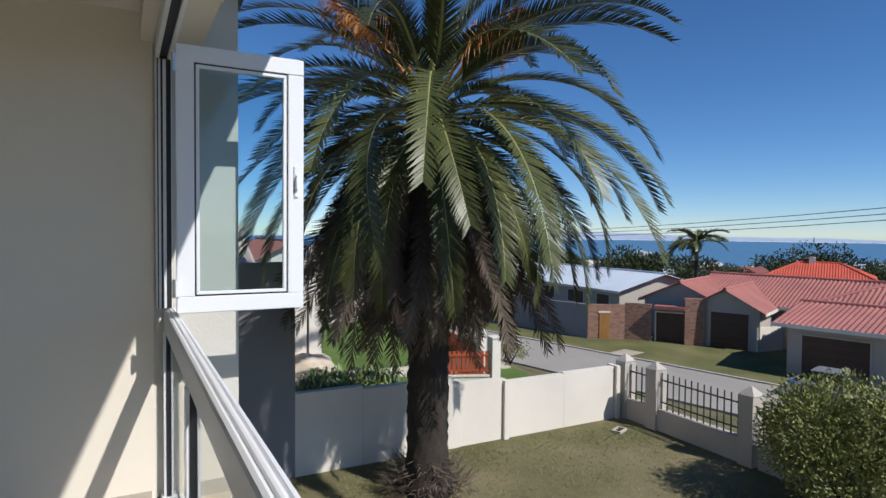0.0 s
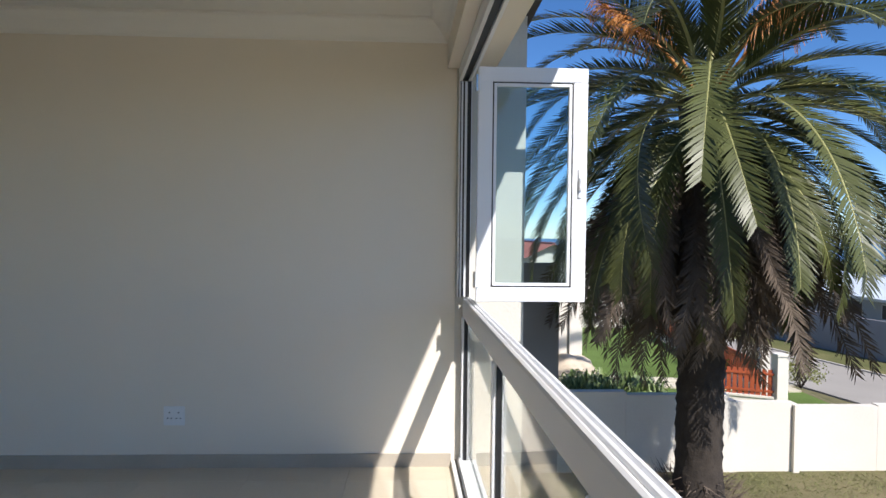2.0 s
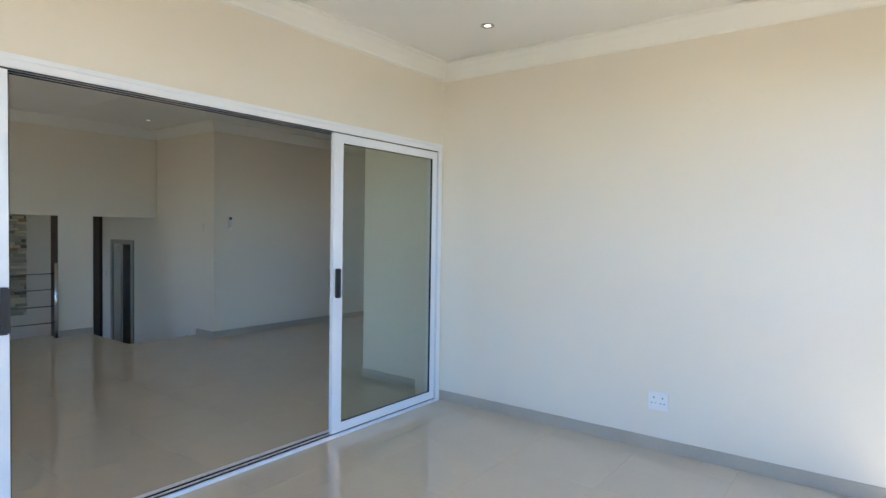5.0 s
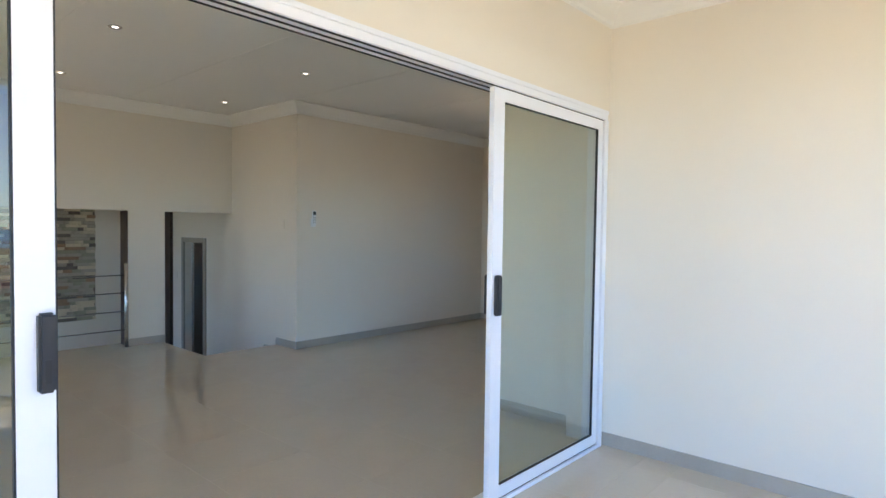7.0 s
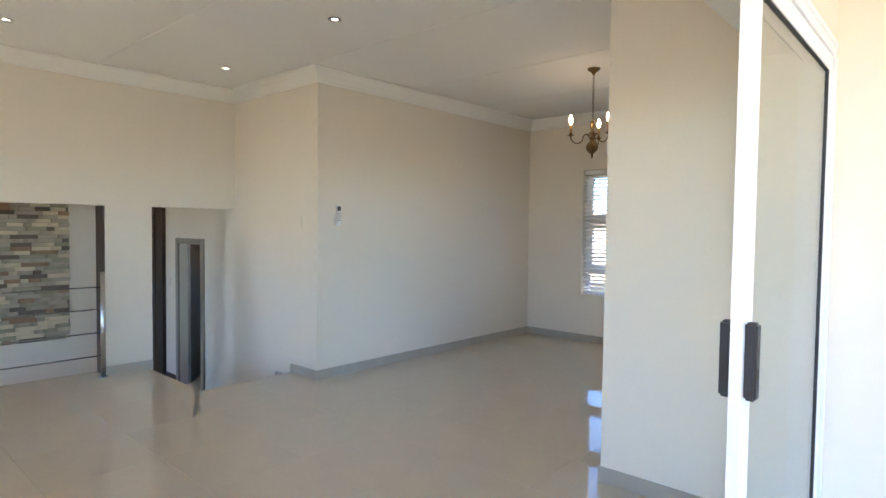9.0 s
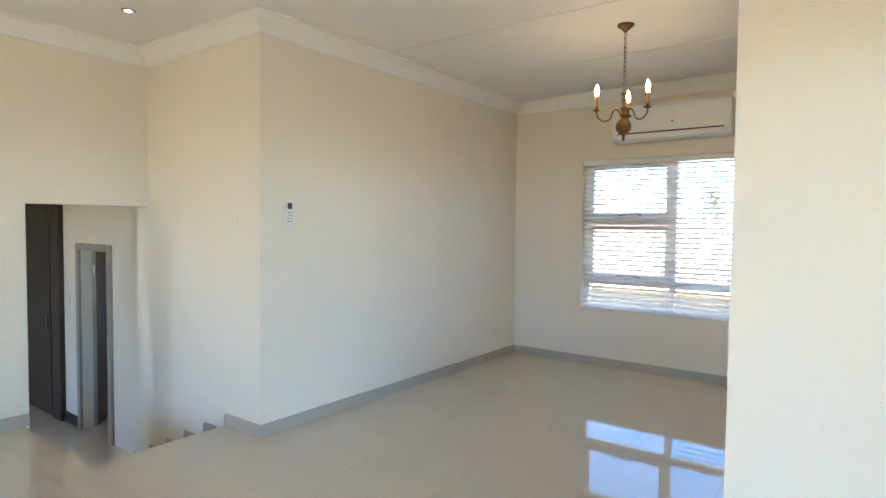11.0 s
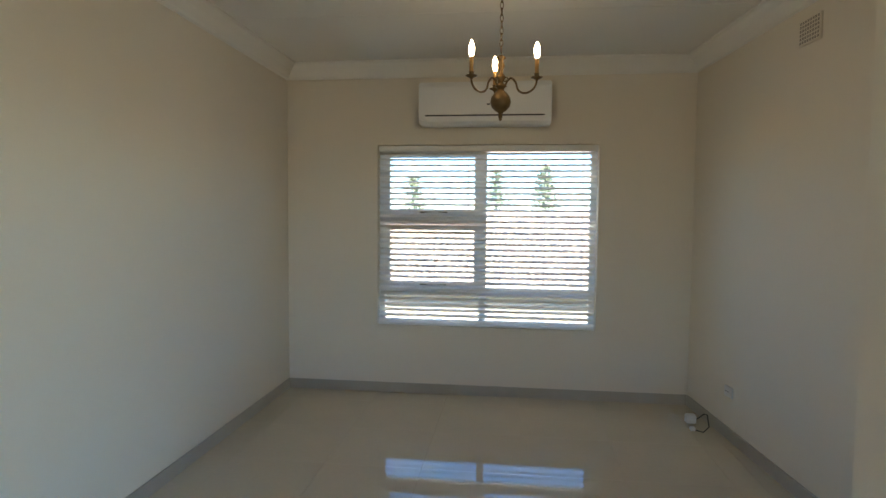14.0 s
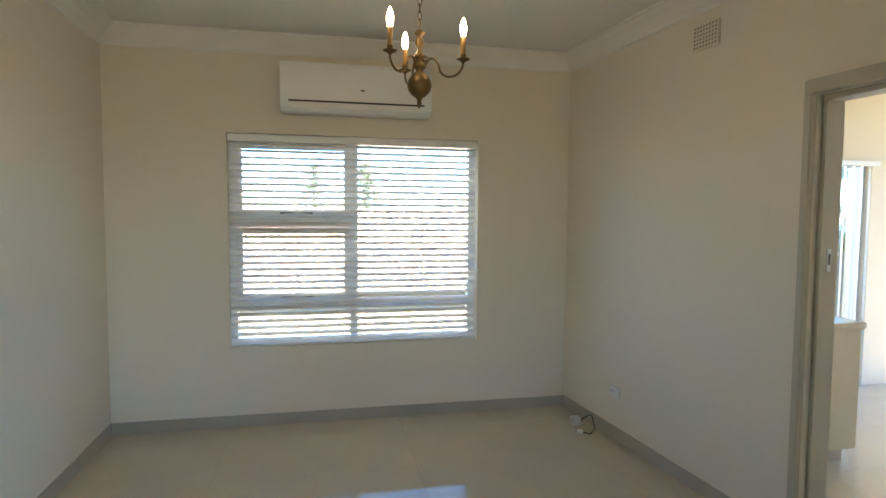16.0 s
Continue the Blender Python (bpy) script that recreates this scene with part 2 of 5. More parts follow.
structure("wall_under_landing", boxes((-9.12, -8.98, 0.2, 3.49, HALL, -0.25), (-8.86, -7.79, 3.70, 3.83, HALL - 0.2, -0.006), (-7.93, -7.79, 3.83, YB, HALL - 0.2, -0.25)), PAINT, "cream painted upstand below the landing", "wall")
# the small opening in the far wall is added to light the door gap
structure("wall_back_room", boxes((-12.4, -10.7, 7.1, 7.3, HALL, 1.9), (-10.7, -10.2, 7.1, 7.3, HALL, 0.7), (-10.7, -10.2, 7.1, 7.3, 1.1, 1.9), (-10.2, -9.2, 7.1, 7.3, HALL, 1.9), (-12.4, -12.2, 5.0, 7.1, HALL, 1.9), (-9.4, -9.2, 5.0, 7.1, HALL, 1.9)), PAINT, "cream painted wall of the room behind the hall door", "wall")
structure("outer_wall_below", boxes((0.10, 0.42, SOUTH - 0.2, YE, -2.9, -0.25)), EXTPAINT, "cream plastered outer wall below the sunroom", "wall")

structure("ceiling", boxes((XS - 0.1, 0.42, SOUTH, YE, H1, H1 + 0.1)), CEIL, "white painted ceiling of the sunroom", "ceiling")
structure("ceiling_living", boxes((XA, XS - 0.1, SOUTH, YB + 0.1, H2, H2 + 0.1), (XC - 0.1, 0.3, YB + 0.1, YD + 0.1, H2, H2 + 0.1)), CEIL, "white painted ceiling board with fine joints", "ceiling")
structure("ceiling_hall", boxes((-14.0, XA - 0.2, 0.2, 7.1, 1.75, 1.85)), CEIL, "white painted hall ceiling", "ceiling")
structure("roof", boxes((-14.2, 0.56, SOUTH - 0.9, 6.2, 3.1, 3.2), (-14.2, 0.45, 6.2, YD + 0.6, 3.1, 3.2)), FASCIA, "dark roof slab with its eave over the window", "roof")
# unseen strip added above the eave; it trims the sun stripe on the end wall
structure("roof_sun_block", boxes((0.45, 0.94, SOUTH - 0.9, 4.9, 3.2, 3.3)), FASCIA, "unseen dark strip added above the eave to cut the sun", "roof")
structure("fascia", boxes((0.515, 0.54, SOUTH - 0.2, 6.2, 2.86, 3.099), (0.40, 0.515, SOUTH - 0.2, 6.2, 2.86, 2.88)), FASCIA, "dark eave board and soffit above the window", "fascia")

for k, y in enumerate((1.0, 2.2, 3.4, 4.62, 5.85, 6.95)):
    structure("trim_ceiling_joint", boxes((XA if y < YB else XC, XS - 0.25 if y < 4.5 else XR, y - 0.022, y + 0.022, H2 - 0.003, H2 - 0.0005)), CEIL, "flat cover strip over a ceiling board joint", "ceiling strip")

CORN = [(0, 0), (0.115, 0), (0.115, 0.015), (0.10, 0.02), (0.085, 0.035), (0.06, 0.055), (0.035, 0.085), (0.022, 0.10), (0.015, 0.115), (0, 0.125)]
for name, a, b, w, h, turn in (("end", (XS, YE), (0.03, YE), (0, -1), H1, (0, 0)), ("sliding", (XS, SOUTH), (XS, YE), (1, 0), H1, (0, 0)), ("window", (0.197, SOUTH), (0.0, YE), (-1, 0), H1, (0, 0)),
                               ("openings", (XA, SOUTH), (XA, YB), (1, 0), H2, (0, 0)), ("stair", (XA, YB), (XC, YB), (0, -1), H2, (0, 1)), ("dining_left", (XC, YB), (XC, YD), (1, 0), H2, (1, 0)),
                               ("dining_window", (XC, YD), (XR, YD), (0, -1), H2, (0, 0)), ("dining_right", (XR + 0.275, 4.91), (XR, YD), (-1, 0), H2, (0, 0)), ("stub", (-4.545, 4.56), (XS, 4.56), (0, -1), H2, (1, 0)),
                               ("stub_end", (-4.545, 4.56), (-4.545, 4.91), (-1, 0), H2, (1, 1)), ("stub_back", (-4.545, 4.91), (XR, 4.91), (0, 1), H2, (1, 0)), ("living", (XS - 0.25, SOUTH), (XS - 0.25, 4.56), (-1, 0), H2, (0, 0))):
    structure("cornice_" + name, extrude_profile(CORN, (*a, h - 0.001), (*b, h - 0.001), (*w, 0), turn), CEIL, "white moulded plaster cornice", "cornice")



def skirting(name, x0, x1, y0, y1, h=0.085):
    structure("baseboard_" + name, boxes((x0, x1, y0, y1, 0, h)), SKIRT, "grey beige tile skirting", "skirting")


skirting("end", XS, 0.045, YE - 0.01, YE - 0.001)
skirting("sliding", XS + 0.001, XS + 0.01, SOUTH, 0.10)
skirting("dining_left", XC + 0.001, XC + 0.01, YB - 0.01, YD)
skirting("dining_window", XC + 0.01, XR - 0.01, YD - 0.01, YD - 0.001)
skirting("dining_right", -0.01, -0.001, -2.125, -0.01)
bpy.data.objects["baseboard_dining_right"].matrix_basis = DR
skirting("stair", -7.79, XC + 0.0005, YB - 0.01, YB - 0.001)
skirting("pillar", XA + 0.001, XA + 0.01, 3.455, 3.86)
skirting("stub", -4.555, XS - 0.25, 4.55, 4.559)
skirting("stub_end", -4.555, -4.556, 4.56, 4.91)
skirting("living", XS - 0.26, XS - 0.251, SOUTH, 0.10)

# stair down to the hall, six low steps
stair = tagged(empty("stair"), "cream tiled steps going down to the hall", "stairs", kind="structure")
for i in range(5):
    z = -0.12 * (i + 1)
    x = -7.79 - 0.27 * i
    part("step", boxes((x - 0.27, x, 3.84, YB - 0.002, HALL - 0.1, z)), TILE, stair)
    part("step_skirting", boxes((x - 0.27, x - 0.002, YB - 0.012, YB - 0.001, z, z + 0.085), (x - 0.012, x - 0.002, YB - 0.0125, YB - 0.0015, z, z + 0.19)), SKIRT, stair)

# dark wood lining of the pillar and its landing rail
structure("trim_pillar", boxes((XA - 0.20, XA - 0.01, 3.439, 3.454, 0, 1.55)), DARKWOOD, "dark wood lining of the opening", "trim")
rail = tagged(empty("landing_railing", pose(-8.83, 3.42, 0)), "brushed steel landing railing with four thin bars", "railing")
part("post", rod((0, 0, 0), (0, 0, 0.94), 0.021, 16), STEEL, rail, smooth=True)
part("post_cap", lathe([(0.021, 0.94), (0.022, 0.945), (0.018, 0.955), (0.0, 0.958)], 16), STEEL, rail)
part("base_flange", lathe([(0.042, 0), (0.042, 0.006), (0.023, 0.012)], 16), STEEL, rail)
part("post", rod((0, -2.6, 0), (0, -2.6, 0.94), 0.021, 16), STEEL, rail, smooth=True)
for z in (0.82, 0.62, 0.41, 0.20):
    part("bar", rod((0, -2.6, z), (0, 0, z), 0.0065, 8), STEEL, rail, smooth=True)

# stone cladding in thin uneven ledges
STONES = [mat("ledge_stone_" + n, c, 0.85, vary=0.3, scale=9, fine=60, bump=0.4, per_object=0.4) for n, c in
          (("grey", (0.33, 0.28, 0.215)), ("pale", (0.50, 0.42, 0.29)), ("rust", (0.27, 0.165, 0.10)), ("dark", (0.12, 0.095, 0.075)), ("green", (0.25, 0.235, 0.165)))]
cladding = structure("stone_cladding", boxes((-10.3, -10.286, 0.3, 3.55, 0.14, 1.749)), STONES[3], "ledge stone wall cladding in grey, buff and rust", "cladding")
rnd = random.Random(4)
stone_meshes = {}
row_z, row = 0.142, 0
while row_z < 1.70:
    y = 1.4 + rnd.uniform(0, 0.12)
    while y < 3.54:
        w = rnd.choice((0.07, 0.10, 0.14, 0.18, 0.24))
        e = min(y + w, 3.548)
        if e - y > 0.03:
            key = (round(e - y, 2), rnd.randrange(3), rnd.choices(range(5), (38, 26, 9, 11, 16))[0])
            if key not in stone_meshes:
                bm = boxes((0, 0.016 + 0.009 * key[1], 0.0015, key[0] - 0.0015, 0.001, 0.040))
                for vv in bm.verts:
                    vv.co.x += rnd.uniform(-0.003, 0.003) if vv.co.x > 0.01 else 0
                me = bpy.data.meshes.new("stone")
                bm.to_mesh(me)
                bm.free()
                me.materials.append(STONES[key[2]])
                stone_meshes[key] = me
            st = new("stone", stone_meshes[key])
            st.location = (-10.2858, y, row_z)
            st.parent = cladding
        y = e
    row_z += 0.0415

# ---- tiles ----
tile_meshes = {}


def tile(x0, x1, y0, y1, z, parent):
    w, d = round(x1 - x0, 3), round(y1 - y0, 3)
    key = (w, d)
    if key not in tile_meshes:
        bm = boxes((0, w, 0, d, -0.012, 0))
        me = bpy.data.meshes.new("tile")
        bm.to_mesh(me)
        bm.free()
        me.materials.append(TILE)
        tile_meshes[key] = me
    ob = new("tile", tile_meshes[key])
    ob.location = (x0, y0, z)
    ob.parent = parent


def tile_field(x0, x1, y0, y1, size=0.6, joint=0.0014, ox=0.0, oy=0.0):
    i0, i1 = math.floor((x0 - ox) / size), math.ceil((x1 - ox) / size)
    j0, j1 = math.floor((y0 - oy) / size), math.ceil((y1 - oy) / size)
    for i in range(i0, i1):
        for j in range(j0, j1):
            a, b = max(x0, ox + i * size), min(x1, ox + (i + 1) * size)
            c, d = max(y0, oy + j * size), min(y1, oy + (j + 1) * size)
            if b - a > 0.01 and d - c > 0.01:
                tile(a + joint / 2, b - joint / 2, c + joint / 2, d - joint / 2, 0, floor)

# ---- sunroom window ----
WIN = Matrix.Translation((0.10, YE, 0)) @ Matrix.Rotation(radians(1.7), 4, "Z")   # the window line splays a little outwards

sill = tagged(empty("window_balustrade", WIN), "white aluminium window frame with low glass panes under a broad rail", "window", kind="structure")
RAILP = [(0.050, 0.128), (0.050, 0.030), (0.054, 0.018), (0.062, 0.012), (0.066, 0.016), (0.072, 0.016), (0.074, 0.006), (0.080, 0.004), (0.083, 0.012), (0.090, 0.012), (0.093, 0.003), (0.101, 0.003), (0.104, 0.010), (0.104, 0.128)]
part("rail", extrude_profile(RAILP, (-0.04, -6.5, 1.090), (-0.04, -0.001, 1.090), (1, 0, 0)), ALU, sill)
part("bottom_frame", boxes((-0.053, 0.10, -6.5, 0, 0.0, 0.04), (-0.01, 0.06, -6.5, 0, 0.04, 0.065)), ALU, sill, bevel=0.003)
part("bottom_track", boxes((-0.03, -0.018, -6.5, 0, 0.0402, 0.043)), SEAL, sill)
for k in range(6):
    y = -0.01 - 1.245 * k
    part("mullion", boxes((0.002, 0.058, y - 0.055, y, 0.0655, 0.9615)), ALU, sill, bevel=0.003)
    part("pane_seal", boxes((0.015, 0.04, y - 0.064, y - 0.0555, 0.066, 0.961)), SEAL, sill)
    pane = part("pane", boxes((0.026, 0.032, y - 1.245, y - 0.064, 0.066, 0.961)), GLASS, sill)
    pane.visible_shadow = False
part("top_frame", boxes((-0.03, 0.05, -6.5, 0, 2.46, 2.52), (-0.03, -0.01, -6.5, 0, 2.43, 2.46), (0.03, 0.05, -6.5, 0, 2.43, 2.46)), ALU, sill, bevel=0.003)
part("top_track", boxes((-0.009, 0.029, -6.5, 0, 2.445, 2.4595)), SEAL, sill)
part("side_jamb", boxes((-0.03, 0.05, -0.045, 0, 1.09, 2.43)), ALU, sill, bevel=0.003)
part("jamb_seal", boxes((-0.022, -0.016, -0.0475, -0.0455, 1.0905, 2.43), (-0.004, 0.006, -0.0475, -0.0455, 1.0905, 2.43), (0.022, 0.046, -0.0475, -0.0455, 1.0905, 2.43)), SEAL, sill)
structure("wall_over_window", boxes((-0.10, 0.20, -6.5, -0.002, 2.52, 3.099)), PAINT, "cream painted lintel above the window", "wall").matrix_basis = WIN


def casement(m, width, z0, z1, handle):
    c = tagged(empty("folding_casement", m), "open white aluminium folding casement with a clear pane", "window")
    f = 0.082
    part("bottom_rail", boxes((0, width, -0.022, 0.022, z0, z0 + f)), ALU, c, bevel=0.003)
    part("top_rail", boxes((0, width, -0.022, 0.022, z1 - f, z1)), ALU, c, bevel=0.003)
    part("hinge_stile", boxes((0, f, -0.0215, 0.0215, z0 + f, z1 - f)), ALU, c, bevel=0.003)
    part("lock_stile", boxes((width - f, width, -0.0215, 0.0215, z0 + f, z1 - f)), ALU, c, bevel=0.003)
    a, b, lo, hi = f, width - f, z0 + f, z1 - f
    g = 0.008
    part("gasket", boxes((a, b, -0.017, 0.012, lo, lo + g), (a, b, -0.017, 0.012, hi - g, hi), (a, a + g, -0.017, 0.012, lo + g, hi - g), (b - g, b, -0.017, 0.012, lo + g, hi - g)), SEAL, c, "black rubber gasket")
    a, b, lo, hi, g = a + 0.008, b - 0.008, lo + 0.008, hi - 0.008, 0.016
    part("glazing_bead", boxes((a, b, -0.02, 0.01, lo, lo + g), (a, b, -0.02, 0.01, hi - g, hi), (a, a + g, -0.02, 0.01, lo + g, hi - g), (b - g, b, -0.02, 0.01, lo + g, hi - g)), ALU, c, bevel=0.002)
    part("pane", boxes((a + g, b - g, -0.003, 0.003, lo + g, hi - g)), GLASSBLUE, c).visible_shadow = False
    if handle:
        zc = (z0 + z1) / 2 + 0.02
        h = part("handle", boxes((width - 0.052, width - 0.026, -0.031, -0.022, zc - 0.09, zc + 0.08)), ALU, c, "white window handle", bevel=0.004)
        part("lever", boxes((width - 0.046, width - 0.032, -0.048, -0.031, zc - 0.05, zc + 0.03)), ALU, h, bevel=0.004)
    for z in (z0 + 0.08, z1 - 0.14):
        hg = part("hinge", rod((-0.012, -0.028, z), (-0.012, -0.028, z + 0.09), 0.009, 10), STEEL, c)
        part("hinge_leaf", boxes((-0.014, 0.012, -0.030, -0.0225, z + 0.004, z + 0.086)), ALU, hg)
    return c


casement(pose(0.156, YE - 0.372, 0), 0.623, 1.103, 2.425, True)

# ---- sliding door ----
slide = tagged(empty("sliding_door", pose(XS, 0, 0)), "white aluminium sliding door, its middle leaves pushed open", "door", kind="structure")
part("head_frame", boxes((-0.11, 0.006, 0.10, 4.40, 2.09, 2.143), (-0.02, 0.012, 0.10, 4.40, 2.125, 2.15)), ALU, slide, bevel=0.003)
# black strips stand in for the shade in the head track
part("track_shadow", boxes((-0.056, -0.050, 0.145, 4.355, 2.084, 2.0898), (-0.008, -0.003, 0.145, 4.355, 2.084, 2.0898), (-0.102, -0.098, 0.145, 4.355, 2.084, 2.0898)), SEAL, slide)
part("jamb", boxes((-0.11, 0.012, 4.352, 4.398, 0.0, 2.089)), ALU, slide, bevel=0.003)
part("jamb", boxes((-0.11, 0.012, 0.102, 0.148, 0.0, 2.089)), ALU, slide, bevel=0.003)
part("sill_track", boxes((-0.11, 0.012, 0.148, 4.352, 0.0005, 0.022)), ALU, slide, bevel=0.002)
part("sill_groove", boxes((-0.052, -0.046, 0.148, 4.352, 0.0225, 0.030), (-0.008, -0.002, 0.148, 4.352, 0.0225, 0.030)), SEAL, slide)


def door_leaf(name, x, y0, y1, wide0, wide1, handle_at=None):
    leaf = part(name, boxes((x, x + 0.03, y0, y0 + wide0, 0.032, 2.081), (x, x + 0.03, y1 - wide1, y1, 0.032, 2.081),
                            (x, x + 0.03, y0 + wide0, y1 - wide1, 0.032, 0.095), (x, x + 0.03, y0 + wide0, y1 - wide1, 2.02, 2.081)), ALU, slide)
    part("pane", boxes((x + 0.015, x + 0.021, y0 + wide0, y1 - wide1, 0.095, 2.02)), GLASSGREEN, leaf).visible_shadow = False
    a, b, g = y0 + wide0, y1 - wide1, 0.005
    part("gasket", boxes((x + 0.012, x + 0.027, a, b, 0.095, 0.100), (x + 0.012, x + 0.027, a, b, 2.015, 2.02), (x + 0.012, x + 0.027, a, a + g, 0.100, 2.015), (x + 0.012, x + 0.027, b - g, b, 0.100, 2.015)), SEAL, leaf)
    if handle_at:
        for side in (x + 0.03, x - 0.03):
            hnd = part("handle", boxes((side, side + 0.03, handle_at - 0.016, handle_at + 0.022, 0.965, 1.165)), BLACK, leaf, "black pull handle", bevel=0.006)
            part("lock_plate", boxes((side + 0.008, side + 0.0312, handle_at - 0.004, handle_at + 0.010, 0.99, 1.05)), SEAL, hnd)


door_leaf("sliding_leaf", -0.026, 3.205, 4.335, 0.085, 0.055, 3.235)
door_leaf("sliding_leaf", -0.030, 0.165, 1.382, 0.055, 0.085, 1.355)
part("brush_seal", boxes((-0.024, -0.006, 1.3825, 1.388, 0.035, 2.08)), SEAL, slide)
door_leaf("fixed_leaf", -0.094, 0.148, 1.275, 0.05, 0.04)

# ---- dining window and its blind ----
win = tagged(empty("window_dining", pose(0, YD, 0)), "white aluminium window of four panes with brass stays", "window", kind="structure")
MX = -5.715
F = 0.05
part("window_frame", boxes((WX0, WX1, 0.10, 0.16, WZ0, WZ0 + F), (WX0, WX1, 0.10, 0.16, WZ1 - F, WZ1), (WX0, WX0 + F, 0.10, 0.16, WZ0 + F, WZ1 - F), (WX1 - F, WX1, 0.10, 0.16, WZ0 + F, WZ1 - F)), ALU, win)
part("mullion", boxes((MX - 0.03, MX + 0.03, 0.098, 0.162, WZ0 + F, WZ1 - F)), ALU, win)
part("transom", boxes((WX0 + F, MX - 0.03, 0.096, 0.164, 1.445, 1.525)), ALU, win)
for lo, hi in ((1.527, WZ1 - F), (0.90, 1.443)):
    a, b, g = WX0 + F, MX - 0.03, 0.042
    sash = part("sash", boxes((a, b, 0.088, 0.126, lo, lo + g), (a, b, 0.088, 0.126, hi - g, hi), (a, a + g, 0.088, 0.126, lo + g, hi - g), (b - g, b, 0.088, 0.126, lo + g, hi - g)), ALU, win)
    part("sash_gasket", boxes((a + g, b - g, 0.10, 0.12, lo + g, lo + g + 0.006), (a + g, b - g, 0.10, 0.12, hi - g - 0.006, hi - g)), SEAL, sash)
part("transom", boxes((WX0 + F, WX1 - F, 0.094, 0.1625, 0.83, 0.90)), ALU, win)
for a, b, lo, hi in ((WX0 + F, MX - 0.03, 1.52, WZ1 - F), (WX0 + F, MX - 0.03, 0.90, 1.44), (MX + 0.03, WX1 - F, 0.90, WZ1 - F), (WX0 + F, MX - 0.03, WZ0 + F, 0.83), (MX + 0.03, WX1 - F, WZ0 + F, 0.83)):
    part("pane", boxes((a, b, 0.127, 0.133, lo, hi)), GLASS, win).visible_shadow = False
for z in (1.53, 0.91):
    part("stay", tube([(-6.25, 0.085, z + 0.02), (-6.12, 0.065, z + 0.032), (-6.02, 0.085, z + 0.02)], 0.008, 6), BLACK, win)
part("window_sill", boxes((WX0, WX1, 0.002, 0.10, WZ0 - 0.002, WZ0 + 0.012)), PAINT, win)

blind = tagged(empty("venetian_blind", pose(0, YD, 0)), "white slatted venetian blind lowered over the window", "blind")
part("headrail", boxes((WX0 + 0.005, WX1 - 0.005, 0.018, 0.072, WZ1 - 0.055, WZ1 - 0.004)), WHITE, blind, bevel=0.003)
part("bottom_rail", boxes((WX0 + 0.008, WX1 - 0.008, 0.022, 0.07, WZ0 + 0.016, WZ0 + 0.034)), WHITE, blind, bevel=0.003)
bm = bmesh.new()
slat_pts = [(-0.024, -0.004), (-0.012, 0.0008), (0.0, 0.002), (0.012, 0.0008), (0.024, -0.004)]
vs = [[bm.verts.new((x, o, z + dz)) for o, z in slat_pts for dz in (0, 0.0025)] for x in (WX0 + 0.01, WX1 - 0.01)]
for k in range(0, 8, 2):
    bm.faces.new((vs[0][k], vs[0][k + 2], vs[1][k + 2], vs[1][k]))
    bm.faces.new((vs[0][k + 1], vs[1][k + 1], vs[1][k + 3], vs[0][k + 3]))
for e in (0, 8):
    bm.faces.new((vs[0][e], vs[1][e], vs[1][e + 1], vs[0][e + 1]))
bmesh.ops.recalc_face_normals(bm, faces=bm.faces[:])
first = part("slat", bm, SLAT, blind)
slats = 31
for k in range(slats):
    ob = first if k == 0 else new("slat", first.data)
    ob.parent = blind
    ob.matrix_basis = pose(0, 0.046, WZ0 + 0.055 + k * (WZ1 - WZ0 - 0.125) / (slats - 1), 25, 0, 0)
for x in (WX0 + 0.12, -6.12, MX - 0.12, MX + 0.15, -5.2, WX1 - 0.12):
    part("ladder_cord", boxes((x - 0.0012, x + 0.0012, 0.0195, 0.0215, WZ0 + 0.03, WZ1 - 0.05), (x - 0.0012, x + 0.0012, 0.0705, 0.0725, WZ0 + 0.03, WZ1 - 0.05)), WHITE, blind)
part("tilt_cord", tube([(WX1 - 0.07, 0.012, WZ1 - 0.05), (WX1 - 0.068, 0.01, 1.5), (WX1 - 0.075, 0.012, 1.30)], 0.0016, 5), WHITE, blind)

# ---- air conditioner and remote ----
ac = tagged(empty("air_conditioner", pose(-5.70, YD, 2.252) @ Matrix.Diagonal((1.0, 1.0, 1.11, 1.0))), "white wall-mounted split air conditioner above the window", "air conditioner")
prof = [(0.0, 0.0), (-0.15, 0.0), (-0.195, 0.03), (-0.205, 0.075), (-0.205, 0.27), (-0.185, 0.30), (0.0, 0.30)]
bm = bmesh.new()
ends = [[bm.verts.new((x, y - 0.001, z)) for y, z in prof] for x in (-0.525, 0.525)]
for i in range(len(prof)):
    j = (i + 1) % len(prof)
    bm.faces.new((ends[0][i], ends[0][j], ends[1][j], ends[1][i]))
bm.faces.new(ends[0][::-1]); bm.faces.new(ends[1])
bmesh.ops.recalc_face_normals(bm, faces=bm.faces[:])
part("body", bm, WHITE, ac, bevel=0.008)
part("louvre_gap", boxes((-0.47, 0.47, -0.2085, -0.2, 0.054, 0.064)), BLACK, ac)
part("louvre", boxes((-0.46, 0.46, -0.2015, -0.188, 0.016, 0.052)), WHITE, ac, bevel=0.003)
part("badge", boxes((0.02, 0.045, -0.2085, -0.2055, 0.13, 0.14)), SEAL, ac)
for dx in (-0.07, 0.0, 0.08):
    part("display_lamp", boxes((dx, dx + 0.012, -0.2085, -0.2055, 0.175, 0.181)), WHITE, ac)

